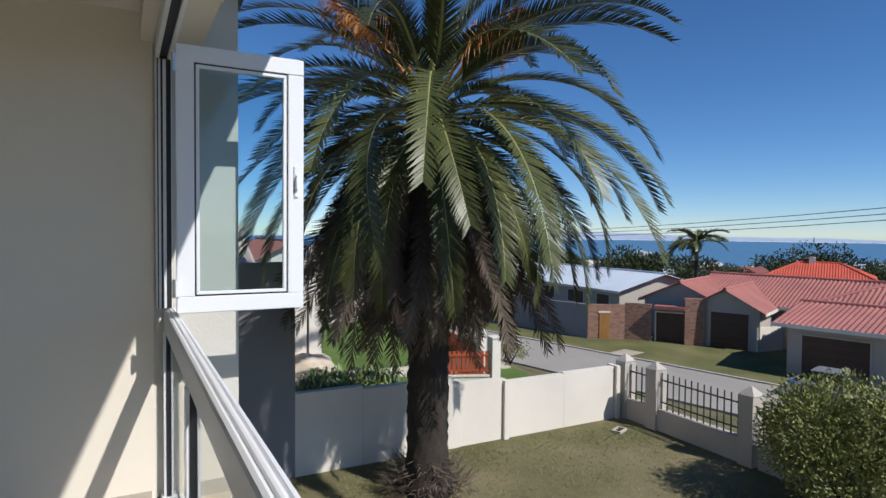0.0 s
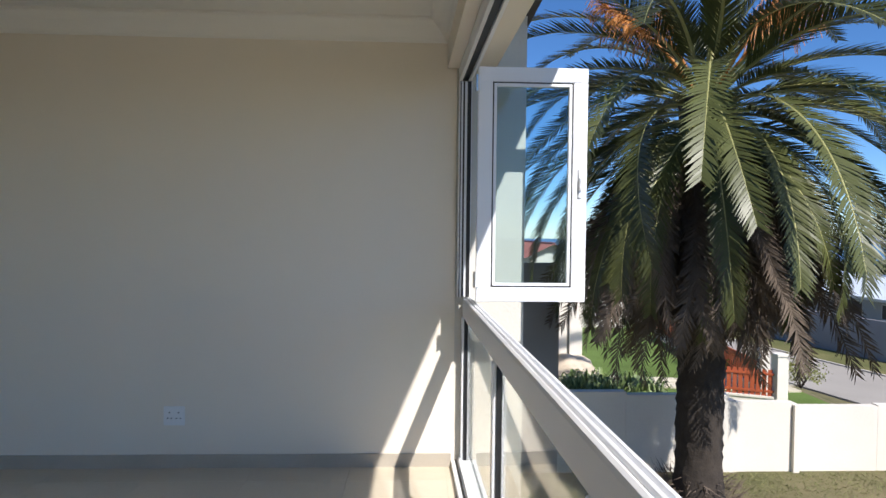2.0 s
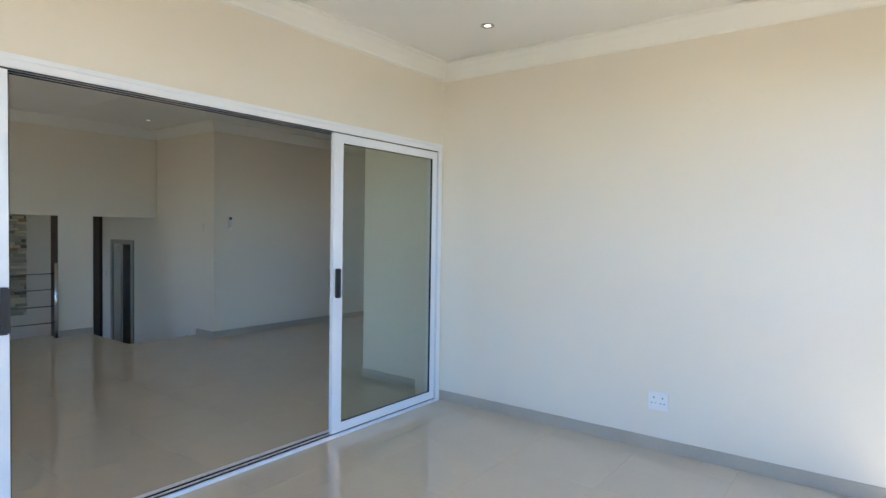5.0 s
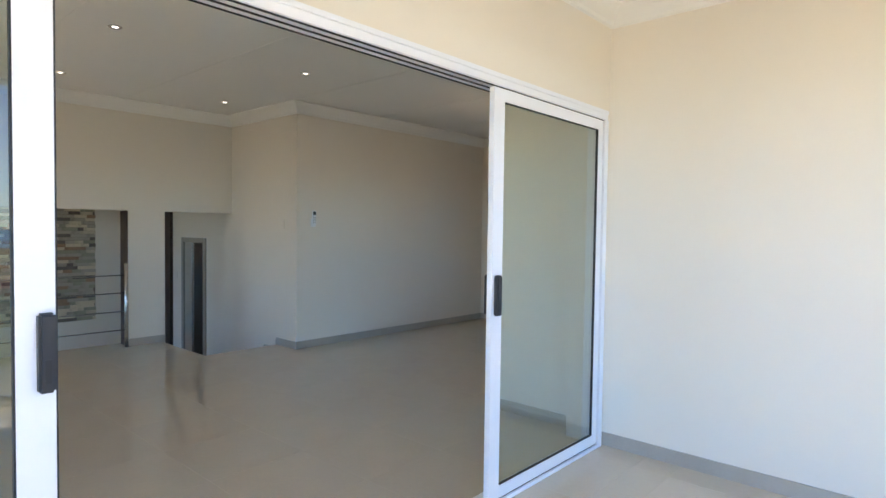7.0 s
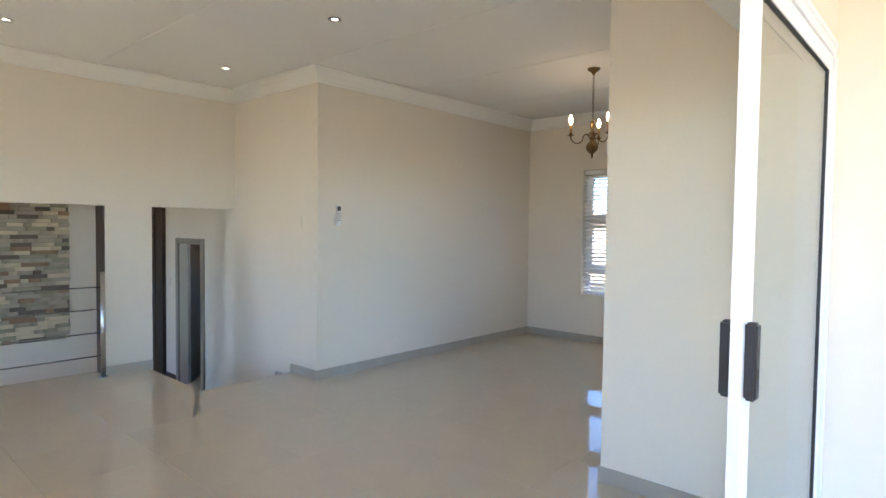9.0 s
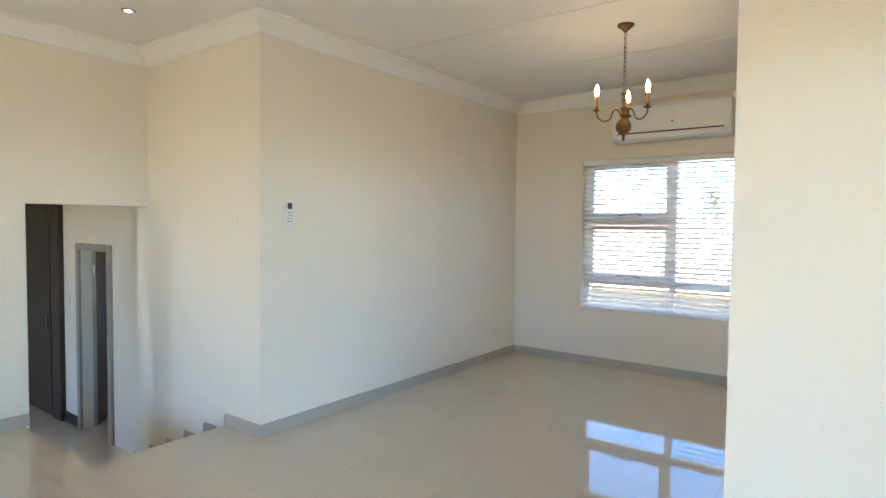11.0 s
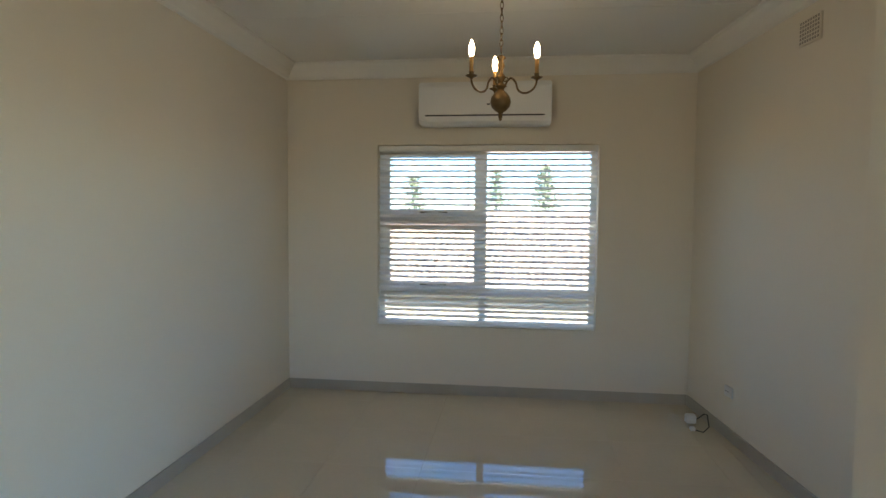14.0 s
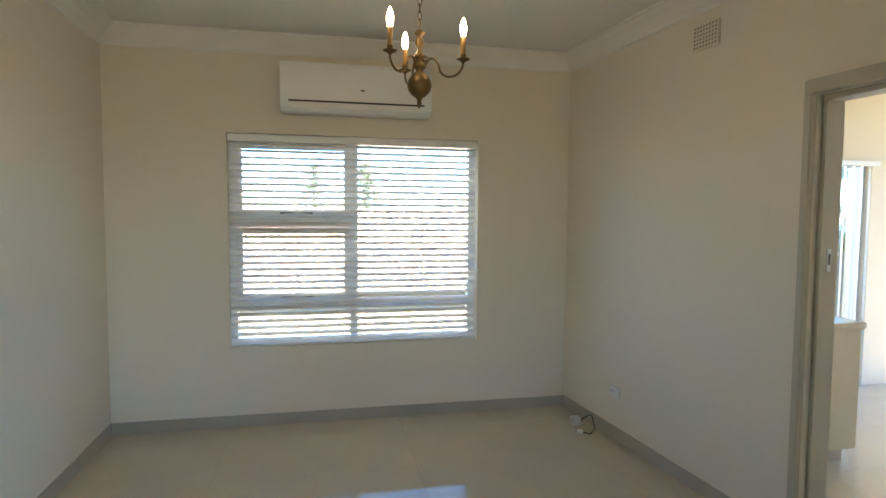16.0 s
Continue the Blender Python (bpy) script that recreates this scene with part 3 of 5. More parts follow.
rc = tagged(empty("air_conditioner_remote", pose(XC, 4.93, 1.51)), "white remote control with dark screen in a wall holder", "remote control")
part("holder", boxes((0.0, 0.012, -0.034, 0.034, -0.115, -0.02)), WHITE, rc, bevel=0.004)
body = part("body", boxes((0.012, 0.030, -0.026, 0.026, -0.10, 0.075)), WHITE, rc, bevel=0.005)
part("screen", boxes((0.030, 0.0315, -0.019, 0.019, 0.02, 0.062)), mat("lcd", (0.06, 0.07, 0.07), 0.2), body)
for r in range(4):
    for c in range(2):
        part("button", boxes((0.030, 0.032, -0.018 + c * 0.022, -0.004 + c * 0.022, -0.01 - r * 0.02, -0.001 - r * 0.02)), GREYDOOR, body)


def plate(name, m, w, h, label, category, holes=()):
    """A wall plate; its local -y faces into the room."""
    p = tagged(empty(name, m), label, category)
    face = part("faceplate", boxes((-w / 2, w / 2, -0.010, -0.0005, -h / 2, h / 2)), PAINT if name == "light_switch" else WHITE, p, bevel=0.003)
    for x, z, a, b, dark in holes:
        part("socket_hole" if dark else "rocker", boxes((x - a / 2, x + a / 2, -0.0125 if not dark else -0.0106, -0.009, z - b / 2, z + b / 2)), SEAL if dark else (PAINT if name == "light_switch" else WHITE), face)
    return p


SOCK = [(-0.028, 0.022, 0.008, 0.008, 1), (0.028, 0.022, 0.008, 0.008, 1)] + [(x + d, -0.014, 0.007, 0.007, 1) for x in (-0.028, 0.028) for d in (-0.012, 0.012)] + [(-0.028, 0.04, 0.012, 0.014, 0), (0.028, 0.04, 0.012, 0.014, 0)]
plate("wall_socket", pose(-1.687, YE, 0.33), 0.13, 0.12, "white double wall socket above the skirting", "socket", SOCK)
plate("light_switch", pose(-7.67, YB, 1.42), 0.075, 0.12, "white light switch beside the stair", "switch", [(0, 0, 0.02, 0.03, 0)])
plate("wall_socket", DR @ pose(0, -0.72, 0.33, 0, 0, -90), 0.12, 0.075, "small white wall socket", "socket", [(0, 0, 0.008, 0.008, 1), (-0.03, 0, 0.008, 0.008, 1)])

vent = tagged(empty("air_vent", DR @ pose(0, -1.485, 2.528, 0, 0, -90)), "cream wall vent with a grid of small holes", "vent")
part("plate", boxes((-0.10, 0.10, -0.012, -0.001, -0.07, 0.07)), PAINT, vent, bevel=0.003)
for i in range(8):
    for j in range(6):
        part("vent_hole", boxes((-0.085 + i * 0.0225, -0.072 + i * 0.0225, -0.0135, -0.011, -0.057 + j * 0.021, -0.044 + j * 0.021)), GREYDOOR, vent)

# plug with a loose cable by the wall
box_ = tagged(empty("power_adapter", pose(-4.13, 7.66, 0)), "small white power adapter with a short black cable", "adapter")
part("box", boxes((-0.035, 0.035, -0.03, 0.03, 0.002, 0.065)), WHITE, box_, bevel=0.006)
part("cable", tube([(0.035, -0.01, 0.03), (0.075, -0.06, 0.09), (0.085, -0.10, 0.10), (0.08, -0.16, 0.03), (0.03, -0.20, 0.006), (-0.02, -0.16, 0.006)], 0.004, 6), SEAL, box_, smooth=True)
part("plug", boxes((-0.05, -0.015, -0.175, -0.14, 0.001, 0.025)), WHITE, box_, bevel=0.004)

# ---- chandelier ----
BULB = glowing("warm_candle_bulb", (1.0, 0.78, 0.5), 9.0)
CANDLE = mat("amber_candle_sleeve", (0.50, 0.27, 0.08), 0.5, vary=0.15, scale=20)
ch = tagged(empty("chandelier", pose(-5.54, 6.27, H2)), "antique brass chandelier with three lit candle bulbs", "chandelier")
part("ceiling_rose", lathe([(0.055, 0), (0.056, -0.008), (0.045, -0.02), (0.022, -0.036), (0.012, -0.05), (0.004, -0.055)], 24), BRASS, ch, smooth=True)
for k in range(12):
    z = -0.062 - k * 0.0315
    pts = [(0.0085 * math.cos(a), 0, 0.021 * math.sin(a)) for a in [i * math.pi / 5 for i in range(11)]]
    ln = part("chain_link", tube(pts, 0.0022, 5), BRASS, ch, smooth=True)
    ln.matrix_basis = pose(0, 0, z - 0.012, 0, 0, 90 * (k % 2))
part("column", lathe([(0.004, -0.445), (0.012, -0.45), (0.022, -0.458), (0.024, -0.465), (0.010, -0.475), (0.015, -0.49), (0.020, -0.505), (0.012, -0.52), (0.011, -0.54), (0.022, -0.552), (0.026, -0.562),
                      (0.014, -0.575), (0.014, -0.59), (0.028, -0.60), (0.030, -0.606), (0.018, -0.615), (0.016, -0.625), (0.034, -0.64), (0.049, -0.662), (0.053, -0.685), (0.047, -0.708), (0.030, -0.728),
                      (0.013, -0.738), (0.009, -0.75), (0.011, -0.758), (0.006, -0.775), (0.001, -0.782)][::-1], 28), BRASS, ch, smooth=True)
arm_pts = []
for i in range(29):
    u = i / 28
    if u < 0.38:
        t = u / 0.38
        arm_pts.append((0.02 + 0.085 * t, 0, -0.612 + 0.055 * math.sin(math.pi * t * 0.95)))
    else:
        t = (u - 0.38) / 0.62
        ang = math.pi + math.pi * t
        arm_pts.append((0.165 + 0.062 * math.cos(ang), 0, -0.605 + 0.062 * math.sin(ang) * 0.95 + 0.02 * t))
arm = part("arm", tube(arm_pts, 0.0062, 8), BRASS, ch, smooth=True)
scroll = part("scroll", tube([(0.03 + 0.018 * math.cos(a) * (1 - a / 9), 0, -0.565 + 0.018 * math.sin(a) * (1 - a / 9)) for a in [i * 0.5 for i in range(14)]], 0.004, 6), BRASS, arm, smooth=True)
cup = part("drip_pan", lathe([(0.006, -0.588), (0.012, -0.58), (0.034, -0.570), (0.036, -0.566), (0.014, -0.566), (0.014, -0.548), (0.017, -0.545), (0.0, -0.545)], 20, (0.227, 0, 0)), BRASS, arm, smooth=True)
candle = part("candle_sleeve", lathe([(0.0125, -0.5447), (0.0125, -0.455), (0.0, -0.4545)], 16, (0.227, 0, 0)), CANDLE, arm, "amber candle sleeve", smooth=True)
bulb = part("bulb", lathe([(0.010, -0.4543), (0.0135, -0.44), (0.0175, -0.42), (0.017, -0.402), (0.011, -0.378), (0.005, -0.362), (0.0, -0.357)], 16, (0.227, 0, 0)), BULB, arm, "glowing candle bulb", smooth=True)
ARM = Matrix.Translation((0, 0, -0.106)) @ Matrix.Scale(0.83, 4)
arm.matrix_basis = ARM
for ang in (120, 240):
    a2 = new("arm", arm.data)
    a2.parent = ch
    a2.matrix_basis = pose(0, 0, 0, 0, 0, ang) @ ARM
    for src in (scroll, cup, candle, bulb):
        c2 = new(src.name.split(".")[0], src.data)
        c2.parent = a2
        if "label" in src:
            c2["label"] = src["label"]
ch.matrix_basis = ch.matrix_basis @ pose(0, 0, 0, 0, 0, -19)

# ---- downlights ----
LED = glowing("led_lens", (1.0, 0.95, 0.86), 0.7)


def downlight(x, y, z):
    d = tagged(empty("downlight", pose(x, y, z)), "small round recessed ceiling downlight with a steel rim", "downlight", group="ceiling downlights")
    part("rim", lathe([(0.046, -0.0005), (0.046, -0.004), (0.038, -0.007), (0.023, -0.004), (0.023, -0.0005)], 24), STEEL, d, smooth=True)
    part("lens", lathe([(0.022, -0.0005), (0.022, -0.003), (0.0, -0.0035)], 20), LED, d)
    return d


lamp = downlight(-6.30, 4.06, H2)
for x, y, z in ((-8.05, 4.19, H2), (-8.05, 2.59, H2), (-6.31, 2.47, H2), (-2.675, 3.80, H1), (-1.765, 3.78, H1), (-2.675, 1.5, H1), (-1.765, 1.5, H1)):
    copy_thing(lamp, pose(x, y, z))

# ---- lower hall ----
hd = tagged(empty("hall_door", pose(0, 4.9, HALL)), "grey painted door standing ajar in a steel frame", "door", kind="structure")
part("door_frame", boxes((-10.72, -10.65, -0.03, -0.0005, 0, 1.93), (-10.02, -9.95, -0.03, -0.0005, 0, 1.93), (-10.65, -10.02, -0.03, -0.0005, 1.86, 1.93)), GREYDOOR, hd, bevel=0.004)
leaf = part("door_leaf", boxes((0.0, 0.62, -0.018, 0.018, 0.008, 1.85)), mat("grey_door_paint", (0.27, 0.235, 0.19), 0.45, vary=0.06, scale=5), hd, bevel=0.003)
leaf.matrix_basis = pose(-10.64, 0.115, 0, 0, 0, 138)
for side in (-1, 1):
    lever = part("handle", rod((0.55, side * 0.045, 0.98), (0.44, side * 0.045, 0.98), 0.009, 8), STEEL, leaf, "steel lever handle")
    part("lock_plate", boxes((0.535, 0.565, side * 0.019 - 0.003, side * 0.019 + 0.003, 0.87, 1.05)), STEEL, lever)
for z in (0.25, 1.6):
    part("hinge", rod((-0.006, 0.0, z), (-0.006, 0.0, z + 0.1), 0.008, 8), STEEL, leaf)
plate("light_switch", pose(-10.95, 4.9, 0.62), 0.07, 0.11, "white light switch in the hall", "switch", [(0, 0, 0.02, 0.03, 0)])
cup_ = tagged(empty("hall_cupboard", pose(-12.3, 4.9, HALL)), "tall dark brown wooden built-in cupboard", "cupboard")
part("carcass", boxes((-1.0, 1.0, -0.03, -0.001, 0.0, 2.45)), DARKWOOD, cup_)
part("end_filler", boxes((1.002, 1.22, -0.05, -0.001, 0.0, 2.45)), DARKWOOD, cup_)
structure("baseboard_hall", boxes((-11.078, -10.722, 4.885, 4.899, HALL, HALL + 0.11)), DARKWOOD, "dark wooden skirting in the hall", "skirting")
for k in range(3):
    dr = part("door", boxes((-0.985 + k * 0.66, -0.985 + k * 0.66 + 0.645, -0.052, -0.031, 0.08, 2.43)), DARKWOOD, cup_, bevel=0.003)
    part("handle", boxes((-0.40 + k * 0.66, -0.385 + k * 0.66, -0.075, -0.0525, 0.95, 1.12)), STEEL, dr)

# ---- kitchen seen through the doorway ----
dw = tagged(empty("door_kitchen_frame", pose(XR, 0, 0)), "grey beige steel door frame without a leaf", "door frame", kind="structure")
FR = mat("beige_grey_frame_paint", (0.48, 0.44, 0.35), 0.45, vary=0.05)
part("jamb", boxes((-0.03, 0.03, -2.166, -2.128, 0, 2.085), (0.031, 0.14, -2.190, -2.170, 0, 2.06)), FR, dw, bevel=0.004)
part("jamb", boxes((-0.03, 0.175, -3.115, -3.06, 0, 2.085)), FR, dw, bevel=0.004)
part("head", boxes((-0.03, 0.03, -3.06, -2.128, 2.0865, 2.15), (0.031, 0.14, -3.06, -2.171, 2.061, 2.083)), FR, dw, bevel=0.004)
part("strike_plate", boxes((0.07, 0.09, -2.1955, -2.1905, 1.31, 1.41)), WHITE, dw)
part("strike_slot", boxes((0.075, 0.085, -2.197, -2.1957, 1.34, 1.39)), SEAL, dw)
dw.matrix_basis = DR
cab = tagged(empty("kitchen_cabinet", pose(-3.13, 7.0, 0)), "cream kitchen base cabinet end", "cabinet")
CAB = mat("cream_cabinet", (0.62, 0.54, 0.38), 0.4, vary=0.04, scale=6)
part("body", boxes((-0.0, 0.45, -0.30, 0.30, 0.10, 0.86)), CAB, cab, bevel=0.003)
part("plinth", boxes((0.04, 0.41, -0.24, 0.28, 0.0, 0.10)), FR, cab)
part("end_panel", boxes((-0.02, -0.001, -0.31, 0.31, 0.0, 0.86)), CAB, cab, bevel=0.002)
ctop = tagged(part("worktop", boxes((-3.18, -2.66, 6.68, 7.33, 0.861, 0.90)), mat("cream_stone_top", (0.60, 0.54, 0.43), 0.25, vary=0.12, scale=15), bevel=0.005), "cream stone worktop on the cabinet", "worktop")
kw = tagged(empty("window_kitchen", pose(-0.85, YD, 0)), "tall kitchen window with white frame", "window", kind="structure")
part("window_frame", boxes((-1.75, -1.70, 0.08, 0.14, 0, 2.05), (-0.30, -0.25, 0.08, 0.14, 0, 2.05), (-1.70, -0.30, 0.08, 0.14, 2.0, 2.05), (-1.70, -0.30, 0.08, 0.14, 0, 0.06), (-1.03, -0.98, 0.082, 0.138, 0.06, 2.0)), ALU, kw)
part("pane", boxes((-1.70, -0.30, 0.107, 0.112, 0.06, 2.0)), GLASS, kw).visible_shadow = False
vb = tagged(empty("vertical_blind", pose(-0.85, YD, 0)), "white vertical blind with hanging strips", "blind")
part("headrail", boxes((-1.78, -0.22, -0.055, -0.01, 2.0, 2.045)), WHITE, vb, bevel=0.003)
strip = part("strip", boxes((-0.044, 0.044, -0.0006, 0.0006, 0.62, 1.999)), WHITE, vb)
strip.matrix_basis = pose(-1.72, -0.032, 0, 0, 0, 55)
for k in range(1, 17):
    s2 = new("strip", strip.data)
    s2.parent = vb
    s2.matrix_basis = pose(-1.72 + k * 0.088, -0.032, 0, 0, 0, 55 + random.uniform(-6, 6))

# ---- outside ----
G = -2.9
GRASS = mat("dry_lawn", (0.105, 0.135, 0.045), 0.95, vary=0.45, scale=0.55, fine=45, bump=0.8, spec=0.1, warm=(0.25, 0.205, 0.125))
LAWN = mat("green_lawn", (0.10, 0.15, 0.04), 0.95, vary=0.3, scale=0.8, fine=60, bump=0.5, spec=0.1)
ROAD = mat("pale_worn_road", (0.31, 0.285, 0.25), 0.9, vary=0.12, scale=0.7, fine=40, bump=0.2)
WALLW = mat("boundary_wall_plaster", (0.70, 0.65, 0.575), 0.9, vary=0.08, scale=0.9, fine=25, bump=0.2, spec=0.2)
GATEW = mat("gate_wall_plaster", (0.47, 0.43, 0.38), 0.9, vary=0.12, scale=1.2, fine=25, bump=0.2, spec=0.2)
IRON = mat("painted_iron", (0.05, 0.05, 0.05), 0.5, vary=0.2)
REDTILE = mat("red_roof_tiles", (0.34, 0.125, 0.105), 0.75, vary=0.22, scale=1.0, fine=18, bump=0.3)
GREYROOF = mat("grey_sheet_roof", (0.42, 0.47, 0.53), 0.5, vary=0.1, scale=0.8, fine=10)
BRICK = mat("brown_face_brick", (0.25, 0.12, 0.08), 0.9, vary=0.3, scale=2.0, fine=14, bump=0.5)


def brick_courses(m):
    """Lays courses of brick with pale mortar into a far wall's material."""
    n, l = m.node_tree.nodes, m.node_tree.links
    co, b = n.new("ShaderNodeTexCoord"), n.new("ShaderNodeTexBrick")
    apart, flat, add = n.new("ShaderNodeSeparateXYZ"), n.new("ShaderNodeCombineXYZ"), n.new("ShaderNodeMath")
    l.new(co.outputs["Object"], apart.inputs[0])
    l.new(apart.outputs["X"], add.inputs[0])
    l.new(apart.outputs["Y"], add.inputs[1])
    l.new(add.outputs[0], flat.inputs["X"])
    l.new(apart.outputs["Z"], flat.inputs["Y"])
    l.new(flat.outputs[0], b.inputs["Vector"])
    b.inputs["Color1"].default_value, b.inputs["Color2"].default_value, b.inputs["Mortar"].default_value = (0.34, 0.15, 0.09, 1), (0.13, 0.06, 0.045, 1), (0.36, 0.30, 0.24, 1)
    for key, value in (("Scale", 1.0), ("Mortar Size", 0.005), ("Brick Width", 0.145), ("Row Height", 0.054), ("Bias", -0.1)):
        b.inputs[key].default_value = value
    l.new(b.outputs["Color"], n["Principled BSDF"].inputs["Base Color"])


brick_courses(BRICK)
GARAGE = mat("dark_brown_garage_door", (0.055, 0.028, 0.02), 0.5, vary=0.2)
HOUSEW = mat("house_plaster", (0.42, 0.38, 0.33), 0.9, vary=0.06, scale=0.8, fine=20)
FENCEW = mat("red_brown_fence_paint", (0.36, 0.075, 0.025), 0.6, vary=0.2)
TRUNK = mat("palm_bark", (0.036, 0.028, 0.022), 0.95, vary=0.5, scale=4, fine=22, bump=0.9)
FROND = mat("palm_leaf", (0.013, 0.018, 0.006), 0.42, vary=0.35, scale=1.5, fine=12, bump=0.0, per_object=0.7, spec=0.35, warm=(0.075, 0.085, 0.026))
RACHIS = mat("palm_midrib", (0.30, 0.29, 0.11), 0.5, vary=0.2)
DEAD = mat("dry_palm_leaf", (0.050, 0.034, 0.026), 0.85, vary=0.4, scale=2, fine=20, bump=0.0, per_object=0.5, warm=(0.13, 0.098, 0.072))
FRUIT = mat("orange_date_stalks", (0.46, 0.18, 0.035), 0.6, vary=0.35, scale=12)
BUSH = mat("bush_leaf", (0.095, 0.125, 0.03), 0.55, vary=0.5, scale=3, fine=30, bump=0.0, spec=0.35, warm=(0.33, 0.34, 0.10))
SEA = mat("sea_water", (0.06, 0.155, 0.27), 0.35, vary=0.1, scale=0.004, fine=0.05, bump=0.0)

EYE = Vector((0.015, 0.919, 1.519))
DOWN = Matrix.Translation(EYE) @ Matrix.Scale(1.6, 4) @ Matrix.Translation(-EYE)   # the street lies lower down the slope
STREET = DOWN @ pose(15.2, 15.8, G, 0, 0, 14)                                      # x away from the road, y along it


def land(x, y):
    """Height of the ground: level round the house, then down to the street and on to the bay."""
    x = x + 0.25 * max(0.0, y - 20)
    z = G
    for (x0, z0), (x1, z1) in zip(SLOPE, SLOPE[1:]):
        if x >= x0:
            z = z0 + (z1 - z0) * min(1.0, (x - x0) / (x1 - x0))
    return max(-41.5, z - 0.03 * max(0.0, y - 90))


SLOPE = [(10.75, G), (17.5, -5.57), (60, -6.6), (150, -11.0), (300, -19.0), (1300, -41.5), (1400, -41.5)]
bm = bmesh.new()
grid = []
for y in (-1500, -300, -60, 0, 20, 45, 90, 200, 500, 1000, 1600):
    row = []
    for x in (-1500, -200, 10.75, 17.5, 60, 150, 300, 700, 1300):
        xx = x - 0.25 * max(0.0, y - 20)
        row.append(bm.verts.new((xx, y, land(xx, y))))
    grid.append(row)
for ra, rb in zip(grid, grid[1:]):
    for k in range(len(ra) - 1):
        bm.faces.new((ra[k], ra[k + 1], rb[k + 1], rb[k]))
structure("ground", bm, GRASS, "dry grass ground running down to the sea", "ground")
bm = bmesh.new()
bm.faces.new([bm.verts.new(p) for p in ((300, -4500, -40), (4700, -4500, -40), (4700, 4700, -40), (300, 4700, -40))])
structure("water", bm, SEA, "deep blue sea in the distance", "sea")
# far ridge across the bay; distance haze is put into its blue-grey colour
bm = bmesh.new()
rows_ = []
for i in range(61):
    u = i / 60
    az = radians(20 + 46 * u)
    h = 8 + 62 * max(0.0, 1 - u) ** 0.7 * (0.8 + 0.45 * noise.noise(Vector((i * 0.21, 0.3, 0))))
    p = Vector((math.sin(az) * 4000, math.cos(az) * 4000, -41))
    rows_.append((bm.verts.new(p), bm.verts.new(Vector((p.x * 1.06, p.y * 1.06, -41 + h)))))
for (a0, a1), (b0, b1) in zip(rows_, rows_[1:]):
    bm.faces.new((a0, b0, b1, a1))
structure("backdrop_hills", bm, mat("haze_tinted_hills", (0.33, 0.40, 0.50), 0.95, vary=0.12, scale=0.002, fine=0.02, bump=0.0), "hills across the bay, haze put into their blue-grey colour", "hills")
bm = bmesh.new()
for i in range(30):
    az0, az1 = radians(40 + 30 * i / 30), radians(40 + 30 * (i + 0.9) / 30)
    bm.faces.new([bm.verts.new((math.sin(az) * r, math.cos(az) * r, -39.6)) for az, r in ((az0, 3650), (az1, 3650), (az1, 3950), (az0, 3950))])
structure("backdrop_surf", bm, mat("white_surf", (0.62, 0.66, 0.70), 0.9, vary=0.1, scale=0.01, fine=0.1, bump=0.0), "thin white line of surf across the bay", "surf")
for name, span, m, label in (("road", (-3.6, 0.0, -40, 34, -0.1, 0.012), ROAD, "pale worn residential road"), ("kerb", (0.0, 0.10, -40, 34, -0.1, 0.06), GATEW, "low concrete kerb along the verge")):
    structure(name, boxes(span), m, label, name).matrix_basis = STREET

# boundary wall in panels with piers
bw = tagged(empty("boundary_wall"), "low cream plastered garden wall stepped between piers", "wall", kind="structure")
for x0, x1, h in ((2.39, 3.66, 1.50), (3.66, 5.6, 1.44), (5.6, 6.80, 1.30), (6.92, 8.45, 1.22), (8.45, 9.95, 1.24)):
    part("panel", boxes((x0, x1 - 0.004, 11.2, 11.36, G, G + h)), WALLW, bw)
part("panel", boxes((5.30, 5.74, 11.17, 11.39, G, G + 1.33)), WALLW, bw)
for x in (6.80, 9.96):
    part("pier", boxes((x, x + 0.115, 11.12, 11.44, G, G + 1.26)), WALLW, bw)
structure("wall_tall_outbuilding", boxes((-3.0, 2.39, 11.2, 11.5, G, 0.95)), EXTGREY, "tall grey plastered outbuilding wall", "wall")

# gate wall with pointed pillars and iron bars
gw = tagged(empty("gate_wall"), "low plastered street wall with pointed pillars and iron bars", "wall", kind="structure")
for y0, y1 in ((10.42, 11.05), (8.12, 10.12), (5.2, 7.72)):
    part("low_wall", boxes((10.22, 10.42, y0, y1, G, G + 0.48)), GATEW, gw)
    for z in (0.62, 1.12):
        part("cross_bar", boxes((10.305, 10.325, y0, y1, G + z, G + z + 0.03)), IRON, gw)
    n = int((y1 - y0) / 0.145)
    for k in range(n):
        y = y0 + 0.09 + k * (y1 - y0 - 0.12) / max(1, n - 1)
        part("bar", boxes((10.306, 10.328, y - 0.011, y + 0.011, G + 0.48, G + 1.30)), IRON, gw)
for y in (11.05, 10.12, 7.80):
    bm = boxes((10.15, 10.49, y, y + 0.30, G, G + 1.36))
    top = bmesh.ops.create_cone(bm, cap_ends=True, segments=4, radius1=0.235, radius2=0.02, depth=0.16, matrix=Matrix.Translation((10.32, y + 0.15, G + 1.44)) @ Matrix.Rotation(math.pi / 4, 4, "Z"))
    part("pillar", bm, GATEW, gw)


